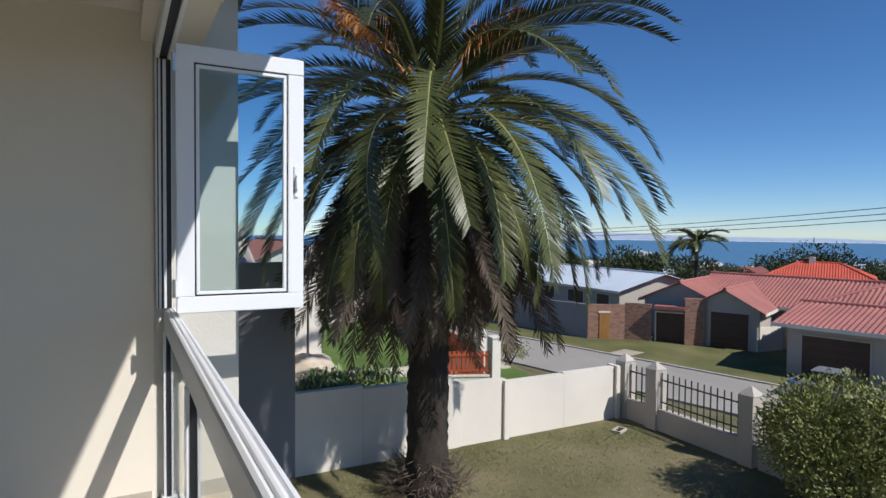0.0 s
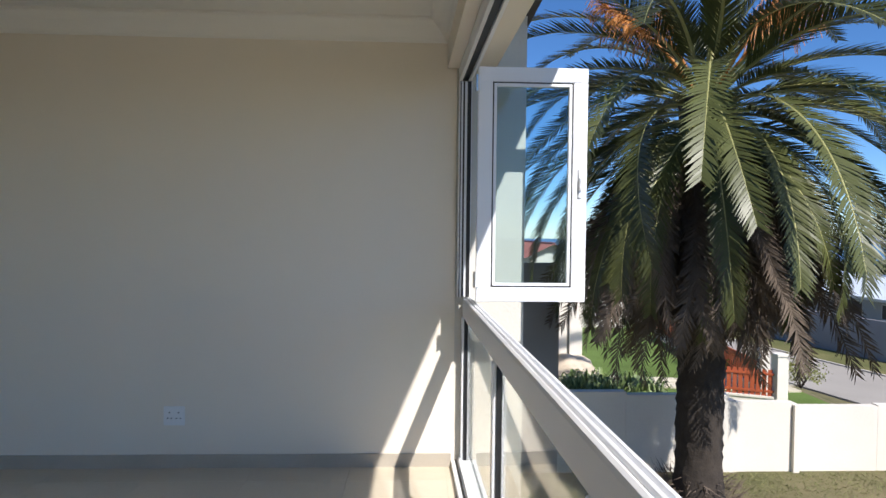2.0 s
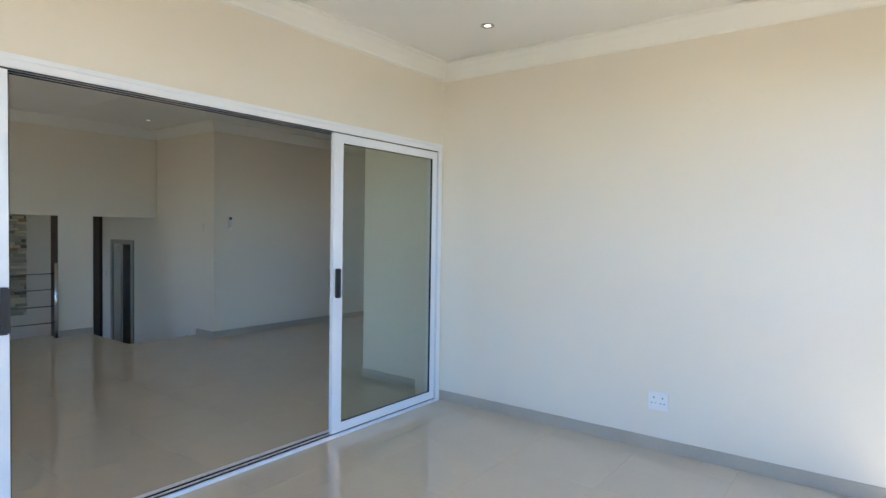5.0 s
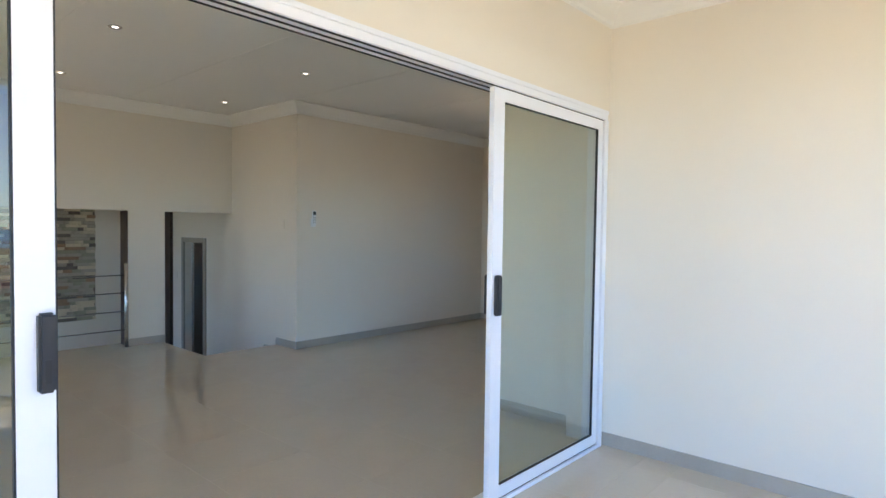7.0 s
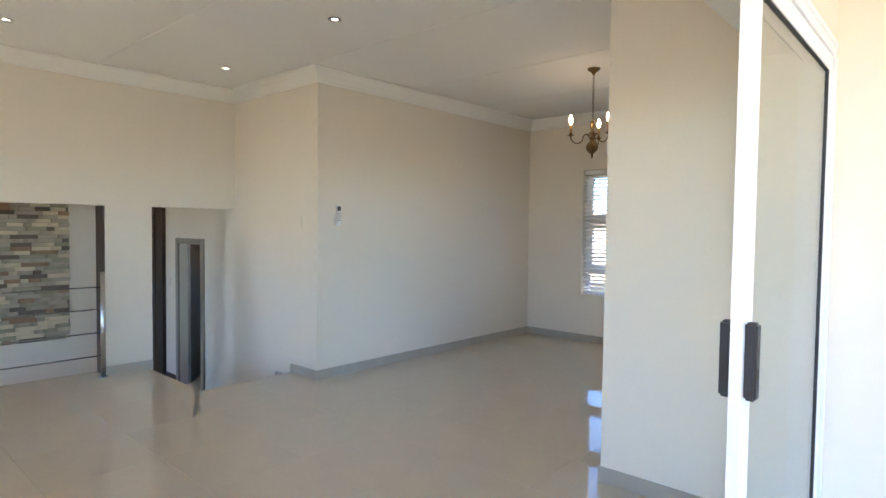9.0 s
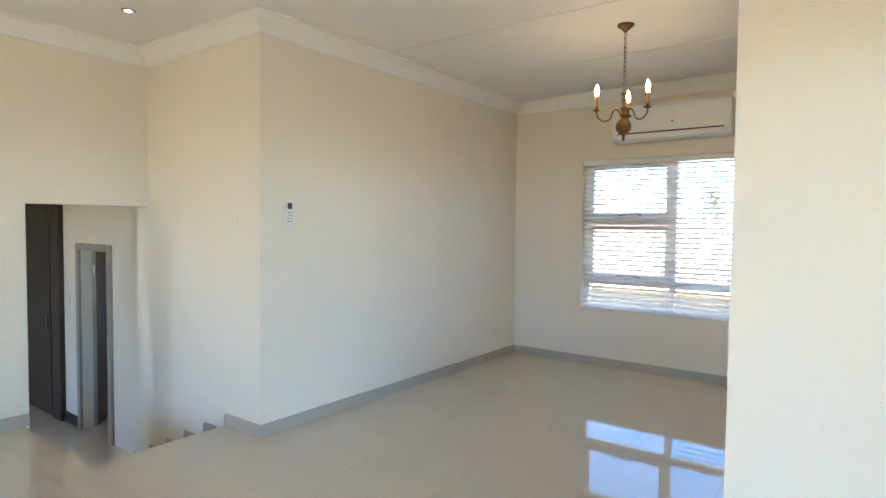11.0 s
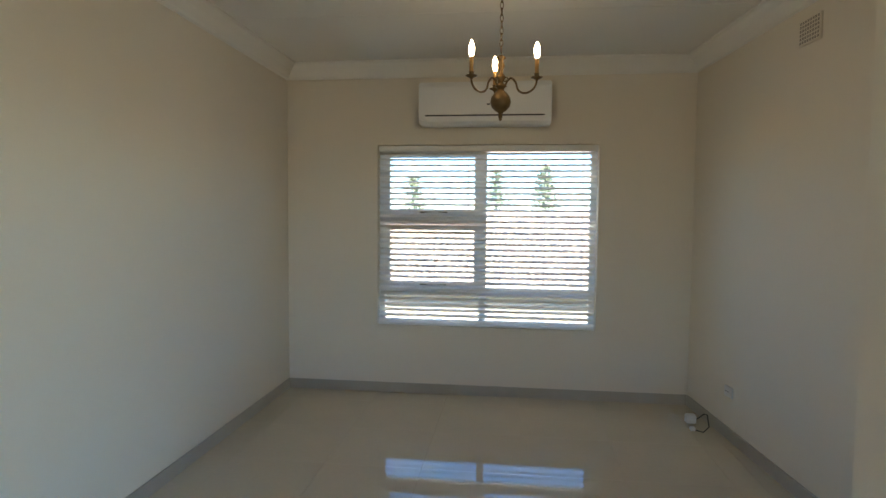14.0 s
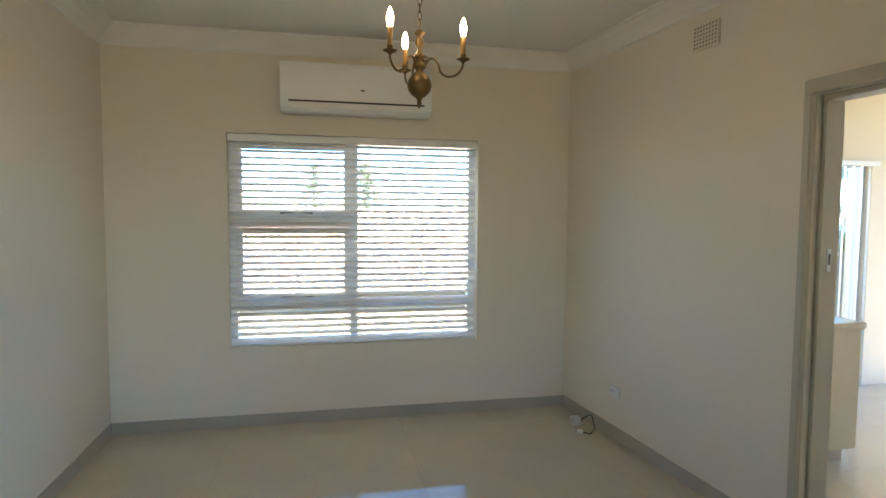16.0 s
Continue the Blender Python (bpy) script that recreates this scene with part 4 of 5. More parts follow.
# ---- palm ----
def frond_mesh(length, droop, leaf, seed, pairs=92, wide=0.021, limp=0.0):
    """One feather leaf along +x that arches over and hangs; straight stiff leaflets in two rows."""
    rnd = random.Random(seed)
    pts, p = [], Vector((0, 0, 0))
    for i in range(25):
        pts.append(p.copy())
        u = i / 24
        a = -droop * u ** 1.1
        p = p + Vector((math.cos(a), 0, math.sin(a))) * (length / 24)
    verts, faces, mats = [], [], []
    for i, q in enumerate(pts):
        r = 0.030 * (1 - 0.85 * i / 24)
        for dy, dz in ((-r, 0), (0, r * 0.6), (r, 0), (0, -r * 0.6)):
            verts.append(q + Vector((0, dy, dz)))
    for i in range(24):
        for k in range(4):
            b = i * 4
            faces.append((b + k, b + (k + 1) % 4, b + 4 + (k + 1) % 4, b + 4 + k))
            mats.append(1)
    for k in range(pairs):
        u = 0.14 + 0.86 * (k + 0.5) / pairs
        f = u * 24
        i = min(int(f), 23)
        base = pts[i].lerp(pts[i + 1], f - i)
        way = (pts[i + 1] - pts[i]).normalized()
        up = Vector((-way.z, 0, way.x))
        ln = leaf * (0.45 + 0.55 * math.sin(math.pi * min(1, u * 0.95 + 0.08)) ** 0.6) * rnd.uniform(0.88, 1.08)
        for side in (-1, 1):
            d = (way * rnd.uniform(0.68, 0.8) + Vector((0, side, 0)) * rnd.uniform(0.55, 0.66) + up * rnd.uniform(0.12, 0.30)).normalized()
            if limp:
                d = (d + Vector((rnd.uniform(-1, 1), rnd.uniform(-1, 1), rnd.uniform(-1.5, 0))) * limp).normalized()
            mid = base + d * ln * 0.5
            tip = base + d * ln + Vector((0, 0, -0.06 * ln))
            w = way * wide
            n0 = len(verts)
            verts += [base - w * 0.8, base + w * 0.8, mid + w, mid - w, tip]
            faces += [(n0, n0 + 1, n0 + 2, n0 + 3), (n0 + 3, n0 + 2, n0 + 4)]
            mats += [0, 0]
    me = bpy.data.meshes.new("frond")
    me.from_pydata([tuple(q) for q in verts], [], faces)
    return me, mats


palm = tagged(empty("palm_tree", pose(4.30, 9.72, G)), "tall date palm with arching green fronds and orange fruit stalks", "tree")
PZ = 6.55
prof = []
for i in range(60):
    z = PZ * i / 59
    r = 0.33 + 0.12 * max(0, 1 - z / 0.9) ** 2 + 0.06 * max(0, (z - 4.5) / 2)
    prof.append((r * (1.0 if i % 2 else 1.055), z))
bm = lathe(prof, 26)
for vtx in bm.verts:
    ang = math.atan2(vtx.co.y, vtx.co.x)
    k = 1 + 0.07 * math.sin(ang * 9 + vtx.co.z * 11) + 0.06 * noise.noise(vtx.co * 5)
    vtx.co.x *= k
    vtx.co.y *= k
part("trunk", bm, TRUNK, palm, smooth=True)
variants = []
for k, (ln, dr, lf) in enumerate(((4.05, 1.3, 0.44), (4.15, 1.5, 0.46), (3.9, 1.65, 0.44), (4.25, 1.4, 0.43), (3.75, 1.55, 0.42))):
    me, mats = frond_mesh(ln, dr, lf, k, 84)
    me.materials.append(FROND); me.materials.append(RACHIS)
    me.polygons.foreach_set("material_index", mats)
    variants.append(me)
dead = []
for k in range(3):
    dme, dmats = frond_mesh(3.1, 0.75, 0.34, 77 + k, 64, 0.017, 0.16)
    dme.materials.append(DEAD); dme.materials.append(DEAD)
    dead.append(dme)
rnd = random.Random(11)
for ring, (count, lift, size) in enumerate(((6, 76, 0.9), (8, 60, 1.0), (10, 46, 1.03), (12, 32, 1.06), (13, 17, 1.08), (14, 4, 1.06), (15, -9, 1.0), (15, -22, 0.94), (11, -35, 0.86))):
    for k in range(count):
        f = new("frond", variants[rnd.randrange(5)])
        f.parent = palm
        az = 360 * (k + 0.5 * (ring % 2) + rnd.uniform(-0.25, 0.25)) / count
        f.matrix_basis = pose(0, 0, PZ - 0.10 * ring + 0.25, 0, 0, az) @ pose(0.18, 0, 0, rnd.uniform(-22, 22), -(lift + rnd.uniform(-6, 6)), 0) @ Matrix.Scale(size * rnd.uniform(0.92, 1.05), 4)
for k in range(260):
    f = new("dead_frond", dead[k % 3])
    f.parent = palm
    az = 360 * (k + rnd.uniform(-0.4, 0.4)) / 260 * 3
    f.matrix_basis = pose(0, 0, PZ - 0.6 - 0.5 * (k % 2), 0, 0, az) @ pose(0.35, 0, 0, rnd.uniform(-60, 60), (rnd.uniform(35, 70) if k % 3 else rnd.uniform(66, 82)), 0) @ Matrix.Scale(rnd.uniform(0.85, 1.15) if k % 3 else rnd.uniform(0.7, 0.95), 4)
for k, (az, ln) in enumerate(((168, 1.75), (150, 2.35), (196, 1.5), (-20, 1.75), (-38, 2.0), (-62, 1.4), (100, 1.5))):
    bm = bmesh.new()
    r2 = random.Random(k)
    stem = [Vector((0.15 + ln * 0.62 * u, 0, 1.0 * ln * u - 0.30 * ln * u * u)) for u in (0, 0.35, 0.7, 1)]
    tube(stem, 0.024, 6, 0.6, bm)
    for j in range(120):
        o = stem[2].lerp(stem[3], r2.random())
        d = Vector((r2.uniform(0.0, 1), r2.uniform(-0.9, 0.9), r2.uniform(-0.4, 0.8))).normalized()
        q = o + d * 0.22
        tube([o, q, q + d * 0.14 + Vector((0, 0, -0.12)), q + d * 0.2 + Vector((0, 0, -0.24))], 0.0055, 3, 1.0, bm)
    c = part("fruit_stalk", bm, FRUIT, palm, "orange hanging date stalks")
    c.matrix_basis = pose(0, 0, PZ + 0.05, 0, 0, az)
# dry root tuft at the foot
bm = bmesh.new()
r2 = random.Random(5)
for k in range(900):
    a, r = r2.uniform(0, 2 * math.pi), r2.uniform(0.35, 0.75)
    o = Vector((r * math.cos(a), r * math.sin(a), r2.uniform(0.0, 0.75 * (1.2 - r))))
    d = Vector((math.cos(a) + r2.uniform(-0.6, 0.6), math.sin(a) + r2.uniform(-0.6, 0.6), r2.uniform(-0.2, 0.9))).normalized() * r2.uniform(0.12, 0.3)
    s_ = Vector((-d.y, d.x, 0)).normalized() * 0.012
    bm.faces.new([bm.verts.new(q) for q in (o - s_, o + s_, o + d)])
part("dry_tuft", bm, DEAD, palm, "dry straw-coloured tuft at the trunk foot")


def leaf_ball(name, m, rx, rz, count, material, leafsize, seed, label, category, trunk_h=0.0, stems=7):
    """A shrub or tree: stems and a crown of many small leaves with an uneven outline."""
    t = tagged(empty(name, m), label, category)
    r = random.Random(seed)
    bm = bmesh.new()
    lobes = []
    for k in range(stems):
        a = 2 * math.pi * k / stems + r.uniform(-0.3, 0.3)
        e = Vector((rx * 0.6 * math.cos(a), rx * 0.6 * math.sin(a), trunk_h + rz * r.uniform(0.7, 1.5)))
        tube([(0, 0, 0), (e.x * 0.2, e.y * 0.2, trunk_h * 0.8 + 0.1), e], 0.03 + 0.02 * trunk_h, 6, 0.3, bm)
        lobes += [(e, r.uniform(0.45, 0.75)), (e * 0.6 + Vector((r.uniform(-1, 1) * rx * 0.4, r.uniform(-1, 1) * rx * 0.4, rz * 0.3)), r.uniform(0.4, 0.7))]
    part("stems", bm, TRUNK, t)
    verts, faces = [], []
    for k in range(count):
        c, s_ = lobes[r.randrange(len(lobes))]
        d = Vector((r.gauss(0, 1), r.gauss(0, 1), r.gauss(0, 1))).normalized()
        q = c + Vector((d.x * rx, d.y * rx, d.z * rz)) * s_ * r.uniform(0.55, 1.08)
        if q.z < 0.05:
            q.z = r.uniform(0.05, 0.3)
        u = (d + Vector((r.uniform(-1, 1), r.uniform(-1, 1), r.uniform(-0.3, 1.2)))).normalized() * leafsize * r.uniform(0.6, 1.3)
        w = u.cross(Vector((r.uniform(-1, 1), r.uniform(-1, 1), r.uniform(-1, 1)))).normalized() * leafsize * 0.24
        n0 = len(verts)
        verts += [tuple(q), tuple(q + u * 0.5 + w), tuple(q + u), tuple(q + u * 0.5 - w)]
        faces.append((n0, n0 + 1, n0 + 2, n0 + 3))
    me = bpy.data.meshes.new("crown")
    me.from_pydata(verts, [], faces)
    me.materials.append(material)
    ob = new("crown", me)
    ob.parent = t
    return t


leaf_ball("bush", pose(9.98, 6.0, G), 1.05, 1.12, 23000, BUSH, 0.075, 3, "large rounded green garden bush by the wall", "bush")

verts, faces = [], []
g_rnd = random.Random(21)
for k in range(42000):
    x, y = g_rnd.uniform(1.5, 10.1), g_rnd.uniform(4.5, 11.15)
    if noise.noise(Vector((x * 0.7, y * 0.7, 2.0))) + g_rnd.uniform(-0.5, 0.5) < -0.05:
        continue
    a, hgt = g_rnd.uniform(0, 2 * math.pi), g_rnd.uniform(0.025, 0.07)
    lean = Vector((g_rnd.uniform(-0.07, 0.07), g_rnd.uniform(-0.07, 0.07), hgt * 0.6))
    o, side = Vector((x, y, G)), Vector((math.cos(a), math.sin(a), 0)) * 0.009
    n0 = len(verts)
    verts += [tuple(o - side), tuple(o + side), tuple(o + lean)]
    faces.append((n0, n0 + 1, n0 + 2))
me = bpy.data.meshes.new("lawn_grass")
me.from_pydata(verts, [], faces)
me.materials.append(mat("grass_blade", (0.15, 0.185, 0.06), 0.8, vary=0.3, scale=0.6, fine=9, bump=0.0, spec=0.2, warm=(0.31, 0.28, 0.14)))
tagged(new("lawn_grass", me), "short patchy green and dry lawn grass", "grass", kind="stuff")
gully = tagged(empty("drain_gully", pose(9.40, 10.45, G, 0, 0, 20) @ Matrix.Scale(0.6, 4)), "small open concrete drain box in the lawn", "drain")
part("rim", boxes((-0.28, 0.28, -0.18, -0.12, 0, 0.09), (-0.28, 0.28, 0.12, 0.18, 0, 0.09), (-0.28, -0.22, -0.12, 0.12, 0, 0.09), (0.22, 0.28, -0.12, 0.12, 0, 0.09)), GATEW, gully, bevel=0.006)
part("soil", boxes((-0.22, 0.22, -0.12, 0.12, 0.0, 0.03)), TRUNK, gully)

# ---- neighbours ----
def rib_slope(bm, a, b, rise, inset_a=0.0, inset_b=0.0, step=0.15, lift=0.036):
    """One slope of ribbed roofing from the eave a-b up along rise; insets cut its ends back to hips."""
    a, b, rise = Vector(a), Vector(b), Vector(rise)
    along = b - a
    n = max(2, round(along.length / step))
    up = along.cross(rise).normalized()
    if up.z < 0:
        up = -up
    for k in range(n):
        q = []
        for s_, hump in ((k / n, 0.0), ((k + 0.5) / n, lift), ((k + 1) / n, 0.0)):
            f = min([1.0] + [d / i for d, i in ((s_ * along.length, inset_a), ((1 - s_) * along.length, inset_b)) if i > 0])
            p = a + along * s_ + up * hump
            q.append((bm.verts.new(p), bm.verts.new(p + rise * max(f, 0.001))))
        for (p0, p1), (r0, r1) in zip(q, q[1:]):
            bm.faces.new((p0, r0, r1, p1))


def gable_house(name, m, w, d, wall_h, ridge, label, roofmat, wallmat, doors=(), overhang=0.35, ridge_along="x", hip=0.0, windows=()):
    """A single-storey house; doors: (y0, y1, height) garage doors in the face at x = 0; hip: how far the ridge stands back from its ends."""
    h = tagged(empty(name, m), label, "house")
    part("wall", boxes((0, d, -w / 2, w / 2, -0.4, wall_h)), wallmat, h)
    o = overhang
    bm = bmesh.new()
    half = w / 2 if ridge_along == "x" else d / 2
    drop = o * (ridge - wall_h) / half
    lo, rise = wall_h - drop, ridge - wall_h + drop
    y0, y1, x0, x1 = -w / 2 - o, w / 2 + o, -o, d + o
    if ridge_along == "x":
        rib_slope(bm, (x0, y0, lo), (x1, y0, lo), (0, half + o, rise), hip, hip)
        rib_slope(bm, (x0, y1, lo), (x1, y1, lo), (0, -half - o, rise), hip, hip)
        gables = [[(x, -w / 2, wall_h), (x, w / 2, wall_h), (x, 0, ridge - 0.02)] for x in (0.0, d)]
        part("fascia", boxes((x0, x1, y0 - 0.02, y0, lo - 0.10, lo + 0.02), (x0, x1, y1, y1 + 0.02, lo - 0.10, lo + 0.02)), WALLW, h)
    else:
        rib_slope(bm, (x0, y0, lo), (x0, y1, lo), (half + o, 0, rise), hip, hip)
        rib_slope(bm, (x1, y0, lo), (x1, y1, lo), (-half - o, 0, rise), hip, hip)
        if hip:
            rib_slope(bm, (x0, y0, lo), (x1, y0, lo), (0, hip, rise), half + o, half + o)
            rib_slope(bm, (x0, y1, lo), (x1, y1, lo), (0, -hip, rise), half + o, half + o)
        gables = [[(0, y, wall_h), (d, y, wall_h), (d / 2, y, ridge - 0.02)] for y in (-w / 2, w / 2)]
        part("fascia", boxes((x0 - 0.02, x0, y0, y1, lo - 0.10, lo + 0.02)), WALLW, h)
    part("roof", bm, roofmat, h)
    if not hip:
        for pts in gables:
            gb = bmesh.new()
            gb.faces.new([gb.verts.new(p) for p in pts])
            part("gable", gb, wallmat, h)
        ends = [((x0, 0, ridge + 0.02), (x1, 0, ridge + 0.02))] if ridge_along == "x" else [((d / 2, y0, ridge + 0.02), (d / 2, y1, ridge + 0.02))]
    else:
        ends = [((d / 2, y0 + hip, ridge + 0.02), (d / 2, y1 - hip, ridge + 0.02))]
        ends += [((d / 2, ya, ridge + 0.02), (xc, yc, lo + 0.02)) for ya, yc in ((y0 + hip, y0), (y1 - hip, y1)) for xc in (x0, x1)]
    for a, b in ends:
        part("ridge_tile", rod(a, b, 0.07, 8), roofmat, h)
    for ya, yb, hh in doors:
        dr = part("garage_door", boxes((-0.012, 0.03, ya, yb, 0.0, hh)), GARAGE, h, "dark brown panelled garage door")
        part("door_surround", boxes((-0.03, 0.0, ya - 0.06, ya, -0.1, hh + 0.06), (-0.03, 0.0, yb, yb + 0.06, -0.1, hh + 0.06), (-0.03, 0.0, ya, yb, hh, hh + 0.06)), wallmat, dr)
        for k in range(1, 5):
            part("panel_groove", boxes((-0.0155, -0.0125, ya, yb, hh * k / 5, hh * k / 5 + 0.015)), IRON, dr)
    for ya, yb, za, zb in windows:
        wn_ = part("window", boxes((-0.02, 0.02, ya, yb, za, zb)), WALLW, h)
        part("pane", boxes((-0.025, -0.021, ya + 0.04, yb - 0.04, za + 0.04, zb - 0.04)), GARAGE, wn_)
    return h


gable_house("garage_house", STREET @ pose(4.45, -1.32, 0, 0, 0, 8), 2.4, 6.2, 1.62, 2.30, "house with a ribbed red roof and brown garage door", REDTILE, HOUSEW, ((-0.82, 0.52, 1.40),), overhang=0.22)
gable_house("back_gable_house", STREET @ pose(5.0, 0.75, 0, 0, 0, 8), 3.0, 5.5, 1.70, 2.40, "pale house with a red roof behind the brick pier", REDTILE, HOUSEW, overhang=0.2)
gable_house("red_roof_house", STREET @ pose(6.9, -4.0, 0), 10.0, 4.6, 1.70, 2.58, "long house under a ribbed red tiled roof", REDTILE, HOUSEW, ridge_along="y")
gable_house("corner_garage", STREET @ pose(1.9, -6.9, 0), 5.2, 4.6, 1.70, 2.12, "wide garage with a red roof beside the road", REDTILE, HOUSEW, ((0.43, 2.18, 1.30),), ridge_along="y", overhang=0.36, windows=((-0.9, -0.2, 0.7, 1.25),))
gable_house("corner_house", STREET @ pose(5.4, -7.9, 0), 7.4, 5.0, 2.05, 2.95, "house with a red hipped roof behind the garage", REDTILE, HOUSEW, ridge_along="y", overhang=0.3, hip=2.8)
far_red = gable_house("far_red_house", DOWN @ pose(37.5, 22.3, G, 0, 0, 28), 5.6, 4.4, 1.75, 2.58, "far house with a bright red hipped roof", mat("bright_red_tiles", (0.50, 0.08, 0.04), 0.75, vary=0.2, scale=1.0, fine=18, bump=0.3), HOUSEW, ridge_along="y", hip=2.0)
part("chimney", boxes((2.0, 2.35, 0.2, 0.55, 2.3, 2.95)), WALLW, far_red, "white plastered chimney")
gable_house("grey_roof_house", DOWN @ pose(20.75, 29.0, G, 0, 0, -3), 14.6, 5.2, 1.72, 2.40, "house with a pale grey ribbed metal roof", GREYROOF, HOUSEW, ridge_along="y", windows=((-6.6, -5.6, 0.7, 1.4), (-4.6, -3.2, 0.7, 1.4), (-2.0, -1.0, 0.7, 1.4)))
structure("wall_white_yard", boxes((0, 1.35, 0, 0.10, -0.2, 0.95)), WALLW, "white plastered yard wall", "wall").matrix_basis = STREET @ pose(4.58, -2.45, 0, 0, 0, -20)
VERGE = mat("verge_grass", (0.075, 0.11, 0.03), 0.95, vary=0.4, scale=0.5, fine=30, bump=0.5, spec=0.1, warm=(0.21, 0.19, 0.09))
structure("verge", boxes((0.10, 6.0, -40, 34, -0.1, 0.04)), VERGE, "green and dry grass verge along the road", "verge").matrix_basis = STREET
PALEPAVE = mat("pale_worn_driveway", (0.40, 0.34, 0.27), 0.95, vary=0.2, scale=1.5, fine=20, bump=0.2)
for x0, x1, y0, y1 in ((0.10, 1.9, -5.9, -4.9), (0.10, 1.2, 0.2, 1.0)):
    structure("driveway", boxes((x0, x1, y0, y1, 0.0, 0.046)), PALEPAVE, "pale worn driveway across the verge", "driveway").matrix_basis = STREET

# brick wall with timber gate and dark garage
bwall = tagged(empty("brick_wall", STREET), "brown face-brick street wall with a timber gate", "wall", kind="structure")


def wall_run(name, x0, y0, x1, y1, top, material, parent, thick=0.14, label=""):
    """A wall standing on the street's verge from one plan point to another; its local y runs along it."""
    along = Vector((x1 - x0, y1 - y0, 0))
    p = part(name, boxes((0, thick, 0, along.length, -0.2, top)), material, parent, label)
    p.matrix_basis = pose(x0, y0, 0, 0, 0, math.degrees(math.atan2(-along.x, along.y)))
    return p


gate_run = wall_run("wall_panel", 3.03, 2.13, 2.0, 3.21, 1.47, BRICK, bwall)
gate = part("gate", boxes((-0.03, -0.004, 0.62, 1.02, -0.05, 1.12)), mat("timber_gate", (0.34, 0.16, 0.04), 0.6, vary=0.2), gate_run, "orange-brown boarded timber gate")
for k in range(1, 4):
    part("board_joint", boxes((-0.033, -0.0305, 0.62 + k * 0.1, 0.626 + k * 0.1, -0.05, 1.12)), GARAGE, gate)
part("gate_lintel", boxes((-0.04, -0.004, 0.58, 1.06, 1.122, 1.19)), WALLW, gate_run)
wall_run("wall_panel", 3.45, 1.18, 3.03, 2.13, 1.55, BRICK, bwall)
wall_run("wall_panel", 4.15, -0.02, 3.75, 1.18, 1.50, HOUSEW, bwall)
bay = wall_run("garage_door", 4.06, 0.08, 3.70, 1.10, 1.22, GARAGE, bwall, 0.06, "dark brown garage door")
part("door_surround", boxes((-0.02, 0.04, -0.05, 0.0, -0.1, 1.27), (-0.02, 0.04, 1.08, 1.13, -0.1, 1.27), (-0.02, 0.04, 0.0, 1.08, 1.22, 1.27)), WALLW, bay)
part("lintel", boxes((-0.42, 0.1, -0.02, 1.12, 1.40, 1.52)), REDTILE, bay, "red tiled lintel")
wall_run("pier", 4.22, -0.66, 3.80, -0.05, 1.86, BRICK, bwall, 0.40)
structure("wall_dark_street", boxes((0, 0.14, 0, 22.0, -0.3, 1.45)), EXTGREY, "dark grey plastered street wall", "wall").matrix_basis = STREET @ pose(2.0, 3.22, 0)

# parked car
SILVER = mat("silver_car_paint", (0.50, 0.52, 0.55), 0.25, 0.6, vary=0.03)
CARGLASS = mat("dark_car_glass", (0.02, 0.025, 0.03), 0.08)
car = tagged(empty("car", pose(26.2, 14.8, land(26.2, 14.8) + 0.09, 0, 0, 14)), "silver parked car beside the garage", "car")
sec = [(-1.95, 0.45, 0.62), (-1.8, 0.75, 0.72), (-1.0, 0.86, 0.80), (-0.45, 0.90, 0.80), (1.5, 0.92, 0.80), (1.9, 0.80, 0.74), (2.0, 0.5, 0.66)]
bm = bmesh.new()
rings = [[bm.verts.new((sx * w, y, z)) for sx, z in ((-1, 0.25), (-1, h * 0.8), (-0.92, h), (0.92, h), (1, h * 0.8), (1, 0.25))] for y, h, w in sec]
for a, b_ in zip(rings, rings[1:]):
    for k in range(6):
        bm.faces.new((a[k], a[(k + 1) % 6], b_[(k + 1) % 6], b_[k]))
bm.faces.new(rings[0][::-1]); bm.faces.new(rings[-1])
bmesh.ops.recalc_face_normals(bm, faces=bm.faces[:])
body = part("body", bm, SILVER, car, bevel=0.02)
sec = [(-0.95, 0.88, 0.70), (-0.2, 1.38, 0.60), (0.9, 1.42, 0.60), (1.6, 0.92, 0.68)]
bm = bmesh.new()
rings = [[bm.verts.new(p) for p in ((-w, y, h - 0.02), (w, y, h - 0.02), (w * 1.1, y, 0.82), (-w * 1.1, y, 0.82))] for y, h, w in sec]
for a, b_ in zip(rings, rings[1:]):
    for k in range(4):
        bm.faces.new((a[k], a[(k + 1) % 4], b_[(k + 1) % 4], b_[k]))
bm.faces.new(rings[0][::-1]); bm.faces.new(rings[-1])
bmesh.ops.recalc_face_normals(bm, faces=bm.faces[:])
part("window", bm, CARGLASS, car)
part("roof_panel", boxes((-0.60, 0.60, -0.25, 0.95, 1.365, 1.43)), SILVER, car, bevel=0.025)
for x in (-0.82, 0.68):
    for y in (-1.25, 1.25):
        wh = part("wheel", rod((x, y, 0.31), (x + 0.14, y, 0.31), 0.31, 20), SEAL, car)
        part("rim", rod((x - 0.005, y, 0.31), (x + 0.145, y, 0.31), 0.19, 16), STEEL, wh)

